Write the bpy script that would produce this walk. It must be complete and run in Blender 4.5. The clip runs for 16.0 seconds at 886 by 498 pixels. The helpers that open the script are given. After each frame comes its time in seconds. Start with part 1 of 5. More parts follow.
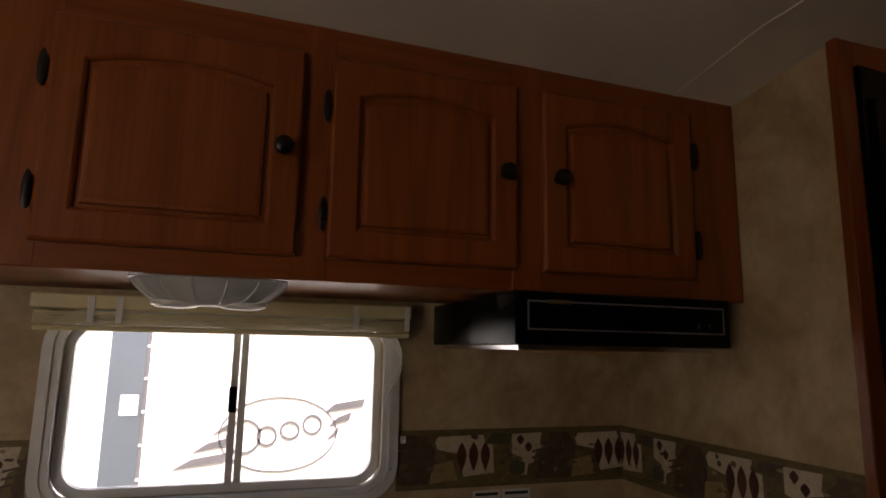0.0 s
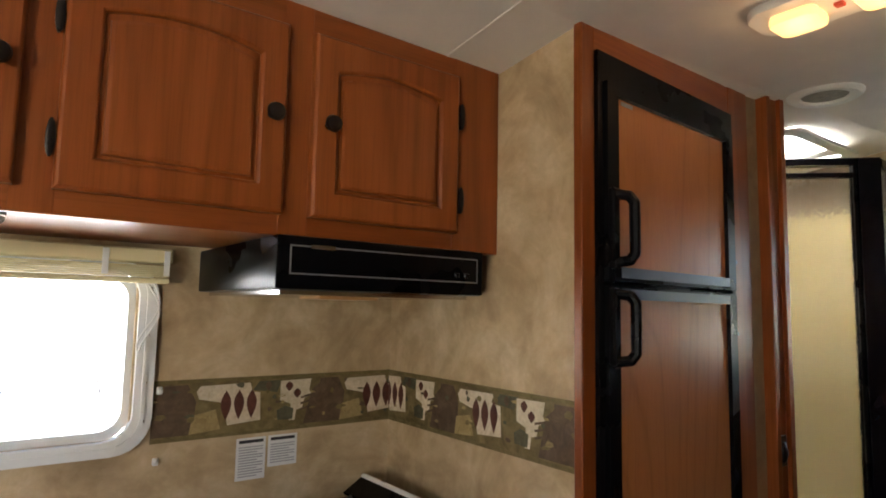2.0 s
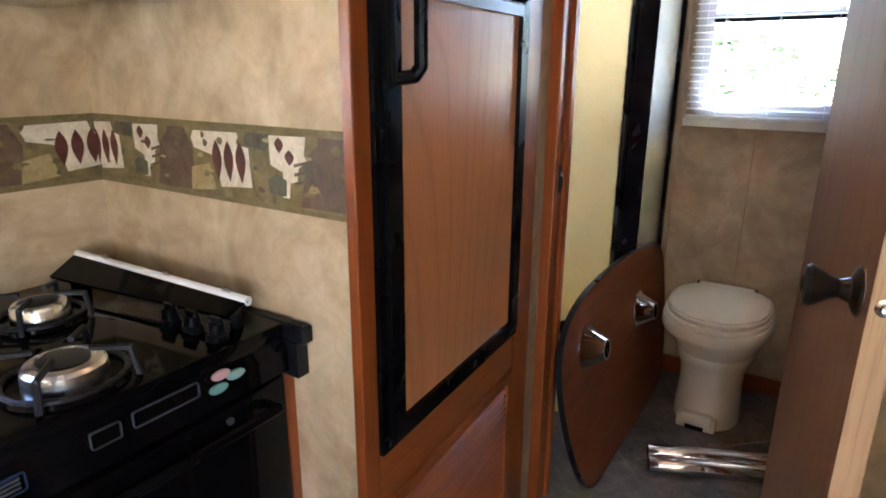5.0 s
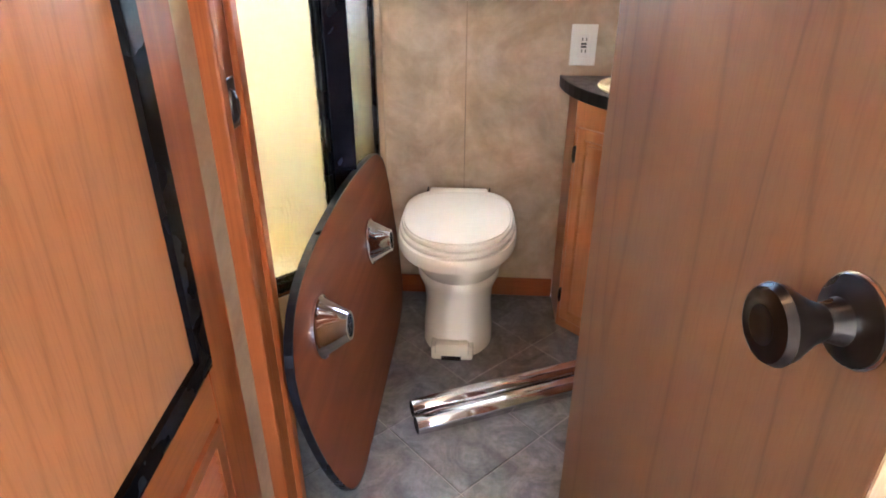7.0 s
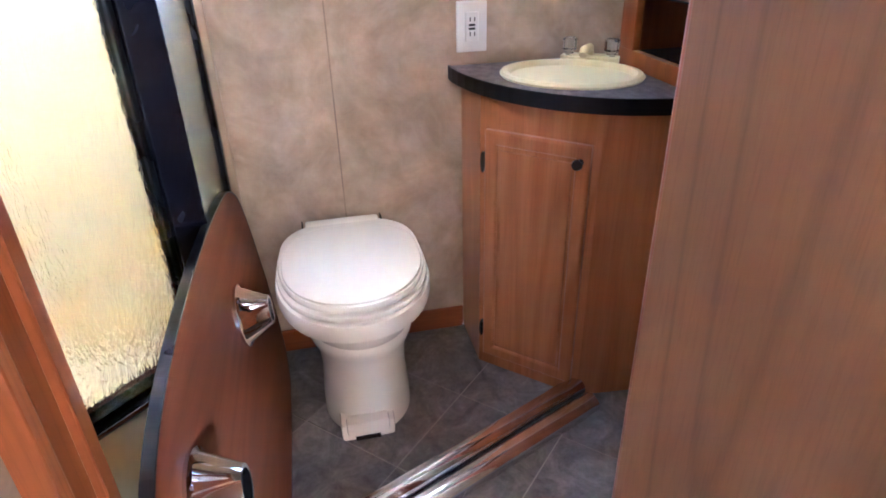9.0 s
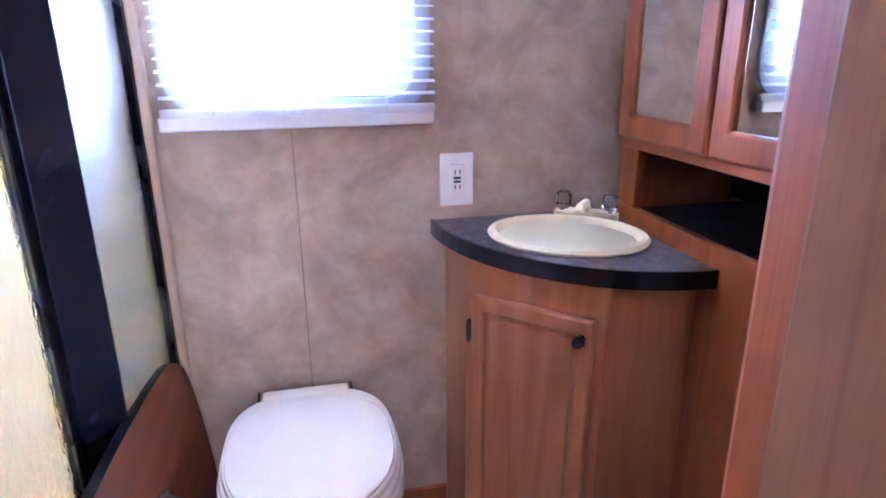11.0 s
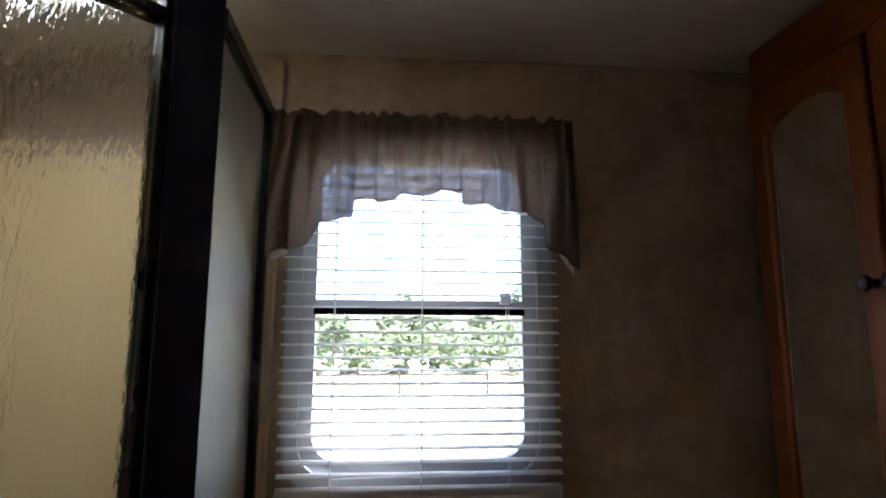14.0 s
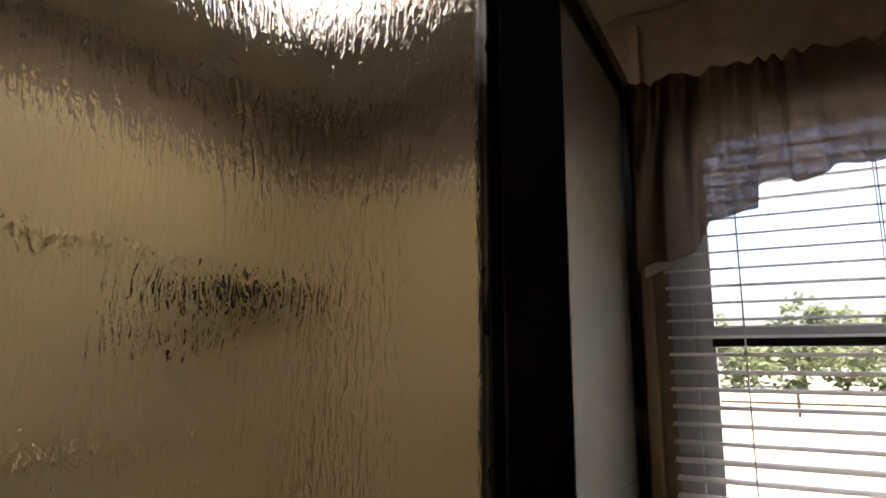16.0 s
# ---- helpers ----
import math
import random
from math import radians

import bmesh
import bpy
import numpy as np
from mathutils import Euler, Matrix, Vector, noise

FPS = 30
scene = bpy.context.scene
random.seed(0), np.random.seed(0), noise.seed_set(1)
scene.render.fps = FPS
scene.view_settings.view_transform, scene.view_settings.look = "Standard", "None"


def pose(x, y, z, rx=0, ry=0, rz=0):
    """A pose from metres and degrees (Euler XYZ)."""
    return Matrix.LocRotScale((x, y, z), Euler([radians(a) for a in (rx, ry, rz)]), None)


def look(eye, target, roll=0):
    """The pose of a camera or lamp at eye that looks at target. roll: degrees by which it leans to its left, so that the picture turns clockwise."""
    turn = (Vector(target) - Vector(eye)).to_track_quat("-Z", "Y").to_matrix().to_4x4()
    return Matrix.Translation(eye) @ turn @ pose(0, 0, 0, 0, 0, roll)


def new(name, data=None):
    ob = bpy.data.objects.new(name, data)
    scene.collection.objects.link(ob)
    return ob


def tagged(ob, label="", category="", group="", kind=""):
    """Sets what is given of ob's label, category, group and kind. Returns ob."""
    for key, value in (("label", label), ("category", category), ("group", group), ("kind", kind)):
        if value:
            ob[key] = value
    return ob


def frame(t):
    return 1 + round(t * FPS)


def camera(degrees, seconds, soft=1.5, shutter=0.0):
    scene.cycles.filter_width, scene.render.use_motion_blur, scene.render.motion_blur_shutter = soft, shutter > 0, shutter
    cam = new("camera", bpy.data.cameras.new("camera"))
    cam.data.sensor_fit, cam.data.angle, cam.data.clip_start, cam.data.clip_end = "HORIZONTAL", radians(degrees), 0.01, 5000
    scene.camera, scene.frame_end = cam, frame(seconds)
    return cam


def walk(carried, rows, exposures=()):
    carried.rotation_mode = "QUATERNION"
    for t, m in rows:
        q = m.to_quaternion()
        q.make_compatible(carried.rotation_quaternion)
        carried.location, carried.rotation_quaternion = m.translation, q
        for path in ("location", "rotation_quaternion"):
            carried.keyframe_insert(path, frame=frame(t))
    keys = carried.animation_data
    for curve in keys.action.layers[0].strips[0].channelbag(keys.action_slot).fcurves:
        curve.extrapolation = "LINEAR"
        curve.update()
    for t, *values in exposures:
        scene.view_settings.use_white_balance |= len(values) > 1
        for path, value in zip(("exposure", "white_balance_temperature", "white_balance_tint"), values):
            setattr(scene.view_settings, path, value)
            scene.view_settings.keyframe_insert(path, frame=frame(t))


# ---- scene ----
cam = camera(72.2, 16.0, soft=1.8)
PATH = [
    (0, (0.386, 0.165, 1.385), (1.06, 2.228, 1.746), 1),
    (0.5, (0.404, 0.153, 1.386), (1.21, 2.168, 1.747), 0.9),
    (1, (0.417, 0.147, 1.383), (1.387, 2.093, 1.717), 1),
    (1.5, (0.43, 0.138, 1.383), (1.651, 1.942, 1.689), 0.9),
    (2, (0.443, 0.13, 1.368), (1.751, 1.887, 1.584), 1.1),
    (2.5, (0.451, 0.138, 1.345), (1.77, 1.899, 1.308), 1.3),
    (3, (0.459, 0.142, 1.323), (1.769, 1.885, 1.036), 1),
    (3.5, (0.476, 0.15, 1.305), (1.808, 1.84, 0.849), 1.1),
    (4, (0.507, 0.162, 1.291), (1.806, 1.851, 0.747), 2.6),
    (4.5, (0.59, 0.222, 1.28), (2.112, 1.715, 0.738), 4.2),
    (5, (0.679, 0.318, 1.285), (2.455, 1.458, 0.664), 0.3),
    (5.2, (0.719, 0.341, 1.283), (2.584, 1.273, 0.579), 1.6),
    (7.3, (1.316, 0.569, 1.234), (3.293, 0.507, 0.273), -0.7),
    (7.5, (1.361, 0.608, 1.23), (3.34, 0.372, 0.299), -0.8),
    (8, (1.444, 0.648, 1.216), (3.353, 0.24, 0.2), -1),
    (8.2, (1.486, 0.648, 1.207), (3.386, 0.248, 0.173), -1.3),
    (10.3, (1.89, 0.58, 1.174), (3.791, 0.194, 0.136), -1.9),
    (10.5, (1.896, 0.57, 1.191), (3.842, 0.153, 0.253), -1),
    (11, (1.904, 0.565, 1.227), (3.946, 0.094, 0.554), -0.5),
    (11.5, (1.906, 0.558, 1.272), (4.026, 0.064, 0.946), 0),
    (12, (1.909, 0.556, 1.319), (4.045, 0.03, 1.285), 0.2),
    (12.5, (1.91, 0.573, 1.36), (4.027, 0.011, 1.567), -0.2),
    (13, (1.914, 0.56, 1.375), (4.04, 0.067, 1.655), 0.3),
    (13.5, (1.933, 0.579, 1.39), (4.077, 0.175, 1.673), -0.5),
    (14, (1.999, 0.629, 1.394), (4.161, 0.429, 1.749), 0.1),
    (14.5, (2.111, 0.654, 1.407), (4.278, 0.681, 1.786), 0.3),
    (15, (2.18, 0.675, 1.417), (4.315, 0.997, 1.833), 0.1),
    (15.5, (2.229, 0.696, 1.426), (4.257, 1.433, 1.851), 0.2),
    (16, (2.268, 0.7, 1.444), (4.176, 1.725, 1.837), 0.2),
]
EXPOSURES = [
    (0.0, 1.65, 6800, 22), (0.5, 2.4, 6800, 22), (2.0, 4.1, 6000, 11), (3.5, 4.85, 5150, 11), (5.0, 5.25, 5300, 13),
    (7.5, 7.05, 4900, 15), (8.2, 6.95, 4750, 17), (10.5, 7.05, 4200, 29), (11.0, 6.9, 4150, 32), (12.0, 5.2, 4500, 21),
    (12.5, 4.3, 4900, 18), (13.5, 3.55, 5300, 15), (14.5, 2.65, 5900, 16), (16.0, 2.0, 6700, 22),
]
SKY, SUN, SOUTH_FILL, SKYLIGHT, BULB, LENS_GLOW = 0.15, 5.0, 1.2, 0.11, 0.025, 0.12
walk(cam, [(t, look(eye, target, roll)) for t, eye, target, roll in PATH], EXPOSURES)

# ---- world, sun and large lights ----
world = bpy.data.worlds.new("sky")
scene.world = world
world.use_nodes = True
wn = world.node_tree.nodes
sky = wn.new("ShaderNodeTexSky")
sky.sky_type, sky.sun_disc = "NISHITA", False
sky.sun_elevation, sky.sun_rotation = radians(60), radians(190)
sky.air_density, sky.dust_density = 1.0, 4.0
world.node_tree.links.new(sky.outputs["Color"], wn["Background"].inputs["Color"])
wn["Background"].inputs["Strength"].default_value = SKY

sun = new("sun", bpy.data.lights.new("sun", "SUN"))
sun.data.energy, sun.data.angle, sun.data.color = SUN, radians(0.6), (1.0, 0.95, 0.87)
sun.matrix_world = look((0.36, -2.05, 3.6), (0, 0, 0))


def area(name, eye, target, sx, sy, watts, col):
    lamp = new(name, bpy.data.lights.new(name, "AREA"))
    lamp.data.shape, lamp.data.size, lamp.data.size_y = "RECTANGLE", sx, sy
    lamp.data.energy, lamp.data.color = watts, col
    lamp.matrix_world = look(eye, target)
    return lamp


# added fill lamp outside an unseen south opening, to brighten the galley
area("fill_unseen_south_opening", (-1.4, -1.06, 1.25), (-1.4, 0, 1.2), 1.15, 0.65, SOUTH_FILL, (1.0, 0.97, 0.93))
area("daylight_skylight", (2.76, 1.19, 2.035), (2.76, 1.19, 0), 0.44, 0.34, SKYLIGHT, (1.0, 0.97, 0.9)).data.spread = radians(115)
for i, (bx_, by_) in enumerate(((1.63, 0.615), (1.63, 0.475))):
    bulb = new("ceiling_bulb", bpy.data.lights.new("ceiling_bulb", "POINT"))
    bulb.data.energy, bulb.data.color, bulb.data.shadow_soft_size = BULB, (1.0, 0.62, 0.3), 0.03
    bulb.location = (bx_, by_, 1.87)


# ---- mesh helpers ----
def bx(bm, lo, hi, bevel=0.0, seg=1):
    t = bmesh.new()
    bmesh.ops.create_cube(t, size=1)
    for v in t.verts:
        v.co = [l + (c + 0.5) * (h - l) for c, l, h in zip(v.co, lo, hi)]
    if bevel:
        bmesh.ops.bevel(t, geom=t.edges[:], offset=bevel, segments=seg, affect="EDGES", profile=0.6)
    return merge(bm, t)


def merge(bm, t, m=None):
    if m is not None:
        t.transform(m)
    me = bpy.data.meshes.new("tmp")
    t.to_mesh(me)
    t.free()
    bm.from_mesh(me)
    bpy.data.meshes.remove(me)
    return bm


def box(lo, hi, bevel=0.0, seg=1):
    return bx(bmesh.new(), lo, hi, bevel, seg)


def rod(bm, a, b, r0, r1=None, seg=16, caps=True):
    a, b = Vector(a), Vector(b)
    t = bmesh.new()
    bmesh.ops.create_cone(t, cap_ends=caps, segments=seg, radius1=r0, radius2=r0 if r1 is None else r1, depth=(b - a).length)
    turn = (b - a).to_track_quat("Z", "Y").to_matrix().to_4x4()
    return merge(bm, t, Matrix.Translation((a + b) / 2) @ turn)


def lathe(bm, profile, m, seg=28, sx=1.0, sy=1.0):
    """profile: (radius, height) pairs, turned round z and laid by m."""
    t = bmesh.new()
    rings = []
    for r, h in profile:
        rings.append([t.verts.new((r * sx * math.cos(6.28318 * k / seg), r * sy * math.sin(6.28318 * k / seg), h)) for k in range(seg)])
    for p, q in zip(rings, rings[1:]):
        for k in range(seg):
            t.faces.new((p[k], p[(k + 1) % seg], q[(k + 1) % seg], q[k]))
    if profile[0][0] > 1e-4:
        t.faces.new(rings[0][::-1])
    if profile[-1][0] > 1e-4:
        t.faces.new(rings[-1])
    bmesh.ops.remove_doubles(t, verts=t.verts[:], dist=1e-5)
    bmesh.ops.recalc_face_normals(t, faces=t.faces[:])
    return merge(bm, t, m)


def prism(bm, pts, depth, m, bevel=0.0):
    """A flat outline in the xy plane, given depth along z and laid by m."""
    t = bmesh.new()
    f = t.faces.new([t.verts.new((x, y, 0)) for x, y in pts])
    g = bmesh.ops.extrude_face_region(t, geom=[f])
    bmesh.ops.translate(t, verts=[v for v in g["geom"] if isinstance(v, bmesh.types.BMVert)], vec=(0, 0, depth))
    bmesh.ops.recalc_face_normals(t, faces=t.faces[:])
    if bevel:
        es = [e for e in t.edges if abs(e.verts[0].co.z - e.verts[1].co.z) < 1e-6]
        bmesh.ops.bevel(t, geom=es, offset=bevel, segments=2, affect="EDGES", profile=0.6)
    return merge(bm, t, m)


def tube(bm, pts, r, seg=8):
    for a, b in zip(pts, pts[1:]):
        rod(bm, a, b, r, r, seg)
    for p in pts[1:-1]:
        t = bmesh.new()
        bmesh.ops.create_uvsphere(t, u_segments=seg, v_segments=6, radius=r)
        merge(bm, t, Matrix.Translation(p))
    return bm


def rounded(x0, y0, x1, y1, r, n=6):
    out = []
    for cx, cy, a0 in ((x1 - r, y1 - r, 0), (x0 + r, y1 - r, 90), (x0 + r, y0 + r, 180), (x1 - r, y0 + r, 270)):
        for k in range(n + 1):
            a = radians(a0 + 90 * k / n)
            out.append((cx + r * math.cos(a), cy + r * math.sin(a)))
    return out


def ring_prism(bm, outer, inner, depth, m):
    t = bmesh.new()
    n = len(outer)
    lv = [[t.verts.new((x, y, z)) for x, y in o] for o in (outer, inner) for z in (0, depth)]
    o0, o1, i0, i1 = lv
    for k in range(n):
        j = (k + 1) % n
        t.faces.new((o0[k], o0[j], o1[j], o1[k]))
        t.faces.new((i0[j], i0[k], i1[k], i1[j]))
        t.faces.new((o1[k], o1[j], i1[j], i1[k]))
        t.faces.new((o0[j], o0[k], i0[k], i0[j]))
    bmesh.ops.recalc_face_normals(t, faces=t.faces[:])
    return merge(bm, t, m)


def smooth_loop(ctrl, n=8):
    out = []
    c = len(ctrl)
    for i in range(c):
        p0, p1, p2, p3 = (Vector(ctrl[(i + k - 1) % c]) for k in range(4))
        for j in range(n):
            u = j / n
            out.append(tuple(0.5 * (2 * p1 + (p2 - p0) * u + (2 * p0 - 5 * p1 + 4 * p2 - p3) * u * u + (3 * p1 - p0 - 3 * p2 + p3) * u ** 3)))
    return out


def part(name, bm, material, parent=None, label="", shade=False):
    me = bpy.data.meshes.new(name)
    bm.to_mesh(me)
    bm.free()
    me.materials.append(material)
    if shade:
        for p in me.polygons:
            p.use_smooth = True
        me.set_sharp_from_angle(angle=radians(35))
    ob = new(name, me)
    if parent is not None:
        ob.parent = parent
        if parent.parent is None:
            ob.matrix_parent_inverse = Matrix.Translation(-Vector(parent.location))
    if label:
        ob["label"] = label
    return ob


def thing(name, at, label, category, group=""):
    ob = new(name)
    ob.location = at
    ob.empty_display_size = 0.05
    return tagged(ob, label, category, group)


def built(name, bm, material, label="", shade=False):
    """A piece of the setting."""
    return tagged(part(name, bm, material, None, label, shade), kind="structure")


FACE_Y = Matrix(((1, 0, 0, 0), (0, 0, 1, 0), (0, 1, 0, 0), (0, 0, 0, 1)))      # outline x,y -> world x,z; depth along +y
FACE_X = Matrix(((0, 0, 1, 0), (1, 0, 0, 0), (0, 1, 0, 0), (0, 0, 0, 1)))      # outline x,y -> world y,z; depth along +x


# ---- materials ----
def nodes_of(name):
    m = bpy.data.materials.new(name)
    m.use_nodes = True
    return m, m.node_tree.nodes, m.node_tree.links, m.node_tree.nodes["Principled BSDF"]


def coords(nd, ln, scale):
    tc = nd.new("ShaderNodeTexCoord")
    mp = nd.new("ShaderNodeMapping")
    mp.inputs["Scale"].default_value = scale
    ln.new(tc.outputs["Object"], mp.inputs["Vector"])
    return mp.outputs["Vector"]


def noise_of(nd, ln, vec, scale, detail=4.0, rough=0.55, warp=0.0):
    n = nd.new("ShaderNodeTexNoise")
    n.inputs["Scale"].default_value, n.inputs["Detail"].default_value = scale, detail
    n.inputs["Roughness"].default_value, n.inputs["Distortion"].default_value = rough, warp
    ln.new(vec, n.inputs["Vector"])
    return n.outputs["Fac"]


def ramp_of(nd, ln, fac, stops):
    r = nd.new("ShaderNodeValToRGB")
    el = r.color_ramp.elements
    el[0].position, el[0].color = stops[0][0], (*stops[0][1], 1)
    el[1].position, el[1].color = stops[-1][0], (*stops[-1][1], 1)
    for p, c in stops[1:-1]:
        e = el.new(p)
        e.color = (*c, 1)
    ln.new(fac, r.inputs["Fac"])
    return r.outputs["Color"]


def mix_of(nd, ln, a, b, fac, kind="MULTIPLY"):
    x = nd.new("ShaderNodeMix")
    x.data_type, x.blend_type = "RGBA", kind
    x.inputs[0].default_value = fac
    ln.new(a, x.inputs[6])
    ln.new(b, x.inputs[7])
    return x.outputs[2]


def bump_of(nd, ln, fac, strength, dist, bsdf):
    b = nd.new("ShaderNodeBump")
    b.inputs["Strength"].default_value, b.inputs["Distance"].default_value = strength, dist
    ln.new(fac, b.inputs["Height"])
    ln.new(b.outputs["Normal"], bsdf.inputs["Normal"])


def plain(name, col, rough=0.5, metal=0.0, vary=0.12, scale=18.0, bump=0.0, spec=0.5, coat=0.0):
    m, nd, ln, bs = nodes_of(name)
    vec = coords(nd, ln, (1, 1, 1))
    big = noise_of(nd, ln, vec, scale * 0.25, 3)
    fine = noise_of(nd, ln, vec, scale * 6, 3)
    lo = tuple(c * (1 - vary) for c in col)
    hi = tuple(min(1, c * (1 + vary)) for c in col)
    c1 = ramp_of(nd, ln, big, ((0.3, lo), (0.7, hi)))
    c2 = ramp_of(nd, ln, fine, ((0.3, (1 - vary * 0.5,) * 3), (0.7, (1, 1, 1))))
    ln.new(mix_of(nd, ln, c1, c2, 1.0), bs.inputs["Base Color"])
    rr = ramp_of(nd, ln, big, ((0.3, (max(0.02, rough * 0.85),) * 3), (0.7, (min(1, rough * 1.15),) * 3)))
    ln.new(rr, bs.inputs["Roughness"])
    bs.inputs["Metallic"].default_value = metal
    bs.inputs["Specular IOR Level"].default_value = spec
    bs.inputs["Coat Weight"].default_value = coat
    bs.inputs["Coat Roughness"].default_value = 0.1
    if bump:
        bump_of(nd, ln, fine, bump, 0.002, bs)
    return m


def wood(name, dark, mid, light, axis="z", rough=0.36, pores=0.5, coat=0.06, cathedral=False, spec=0.3):
    m, nd, ln, bs = nodes_of(name)
    long = {"x": (0.09, 1, 1), "y": (1, 0.09, 1), "z": (1, 1, 0.09)}[axis]
    longer = {"x": (0.02, 1, 1), "y": (1, 0.02, 1), "z": (1, 1, 0.02)}[axis]
    loops = {"x": (0.14, 1, 1), "y": (1, 0.14, 1), "z": (1, 1, 0.14)}[axis]
    dashes = {"x": (0.045, 1, 1), "y": (1, 0.045, 1), "z": (1, 1, 0.045)}[axis]
    v1, v2 = coords(nd, ln, long), coords(nd, ln, longer)
    figure = noise_of(nd, ln, coords(nd, ln, loops), 3.6, 1.5, 0.45, 0.5) if cathedral else noise_of(nd, ln, v1, 7, 3, 0.5, 0.9)
    wave = nd.new("ShaderNodeMath")
    wave.operation = "MULTIPLY"
    wave.inputs[1].default_value = 17.0 if cathedral else 9.0
    ln.new(figure, wave.inputs[0])
    frac = nd.new("ShaderNodeMath")
    frac.operation = "PINGPONG"
    frac.inputs[1].default_value = 1.0
    ln.new(wave.outputs[0], frac.inputs[0])
    base = ramp_of(nd, ln, frac.outputs[0], ((0.0, dark if cathedral else tuple(0.3 * a + 0.7 * b for a, b in zip(dark, mid))), (0.22 if cathedral else 0.35, mid), (1.0, light)))
    pore = noise_of(nd, ln, coords(nd, ln, dashes) if cathedral else v2, 300 if cathedral else 230, 4, 0.7)
    pr = ramp_of(nd, ln, pore, ((0.36, tuple(1 - pores * (1 - d) for d in (0.45, 0.36, 0.3))), (0.52, (1, 1, 1))))
    tone = ramp_of(nd, ln, noise_of(nd, ln, v1, 2.2, 2), ((0.3, (0.93, 0.92, 0.91)), (0.7, (1.05, 1.05, 1.04))))
    ln.new(mix_of(nd, ln, mix_of(nd, ln, base, pr, 1.0), tone, 1.0), bs.inputs["Base Color"])
    bs.inputs["Roughness"].default_value = rough
    bs.inputs["Specular IOR Level"].default_value = spec
    bs.inputs["Coat Weight"].default_value, bs.inputs["Coat Roughness"].default_value = coat, 0.22
    bump_of(nd, ln, pore, 0.12, 0.001, bs)
    return m


def paper(name, tones, scale=5.0, rough=0.62, bump=0.08):
    m, nd, ln, bs = nodes_of(name)
    vec = coords(nd, ln, (1, 1, 1))
    a = noise_of(nd, ln, vec, scale, 6, 0.62, 0.8)
    b = noise_of(nd, ln, vec, scale * 4.2, 5, 0.65, 0.5)
    c1 = ramp_of(nd, ln, a, ((0.28, tones[0]), (0.5, tones[1]), (0.72, tones[2])))
    c2 = ramp_of(nd, ln, b, ((0.3, (0.84, 0.82, 0.78)), (0.66, (1.06, 1.06, 1.06))))
    ln.new(mix_of(nd, ln, c1, c2, 1.0), bs.inputs["Base Color"])
    bs.inputs["Roughness"].default_value = rough
    bump_of(nd, ln, noise_of(nd, ln, vec, 260, 2), bump, 0.001, bs)
    return m


def glass(name, rough=0.0, tint=(1, 1, 1), ior=1.45):
    m, nd, ln, bs = nodes_of(name)
    bs.inputs["Base Color"].default_value = (*tint, 1)
    bs.inputs["Transmission Weight"].default_value = 1.0
    bs.inputs["Roughness"].default_value, bs.inputs["IOR"].default_value = rough, ior
    return m


OAK = wood("oak_upright_grain", (0.13, 0.028, 0.005), (0.225, 0.058, 0.0105), (0.26, 0.071, 0.014), "z", 0.38, 0.3)
OAK_X = wood("oak_level_grain", (0.13, 0.028, 0.005), (0.225, 0.058, 0.0105), (0.26, 0.071, 0.014), "x", 0.38, 0.3)
OAK_Y = wood("oak_level_grain_across", (0.13, 0.028, 0.005), (0.225, 0.058, 0.0105), (0.26, 0.071, 0.014), "y", 0.38, 0.3)
HONEY = wood("honey_oak_upright_grain", (0.29, 0.105, 0.033), (0.37, 0.138, 0.044), (0.42, 0.165, 0.058), "z", 0.38, 0.22)
PALE = wood("pale_oak_veneer", (0.15, 0.073, 0.03), (0.182, 0.088, 0.035), (0.19, 0.092, 0.037), "z", 0.5, 0.16, 0.0, True, 0.12)
FRIDGE_OAK = wood("golden_oak_panel", (0.32, 0.124, 0.039), (0.375, 0.15, 0.05), (0.385, 0.156, 0.053), "z", 0.3, 0.25, 0.1, True)
LEAF_EDGE = wood("door_edge_wood", (0.32, 0.19, 0.09), (0.44, 0.28, 0.14), (0.48, 0.32, 0.17), "z", 0.5, 0.4, 0.0)
TABLE = wood("dark_cherry_laminate", (0.11, 0.028, 0.009), (0.17, 0.046, 0.015), (0.19, 0.054, 0.018), "x", 0.5, 0.2, 0.0, False, 0.15)
PAPER = paper("mottled_tan_wallpaper", ((0.32, 0.225, 0.115), (0.49, 0.37, 0.215), (0.63, 0.51, 0.335)))
# the tan wallpaper with the recess's shade put into its tones
PAPER_SHADED = paper("tan_paper_toned_for_shade", ((0.2, 0.135, 0.07), (0.28, 0.195, 0.11), (0.34, 0.245, 0.145)))
PAPER_BATH = paper("mottled_taupe_wallpaper", ((0.3, 0.225, 0.15), (0.44, 0.34, 0.235), (0.55, 0.44, 0.32)), 4.2)
CEIL = plain("ceiling_vinyl", (0.72, 0.67, 0.6), 0.6, 0, 0.05, 30, 0.15)
BLACK = plain("black_enamel", (0.002, 0.002, 0.0025), 0.06, 0, 0.1, 12, 0, 0.14)
BLACK_SATIN = plain("black_satin_plastic", (0.003, 0.003, 0.0035), 0.28, 0, 0.2, 30, 0.1, 0.12)
BLACK_METAL = plain("black_painted_frame", (0.006, 0.006, 0.009), 0.25, 0, 0.2, 20, 0, 0.3)
HOOD = plain("black_painted_hood", (0.002, 0.0022, 0.0028), 0.3, 0, 0.15, 20, 0, 0.09)
IRON = plain("cast_iron", (0.005, 0.005, 0.006), 0.4, 0, 0.2, 60, 0.3)
CHROME = plain("chrome", (0.72, 0.72, 0.74), 0.09, 1.0, 0.06, 20)
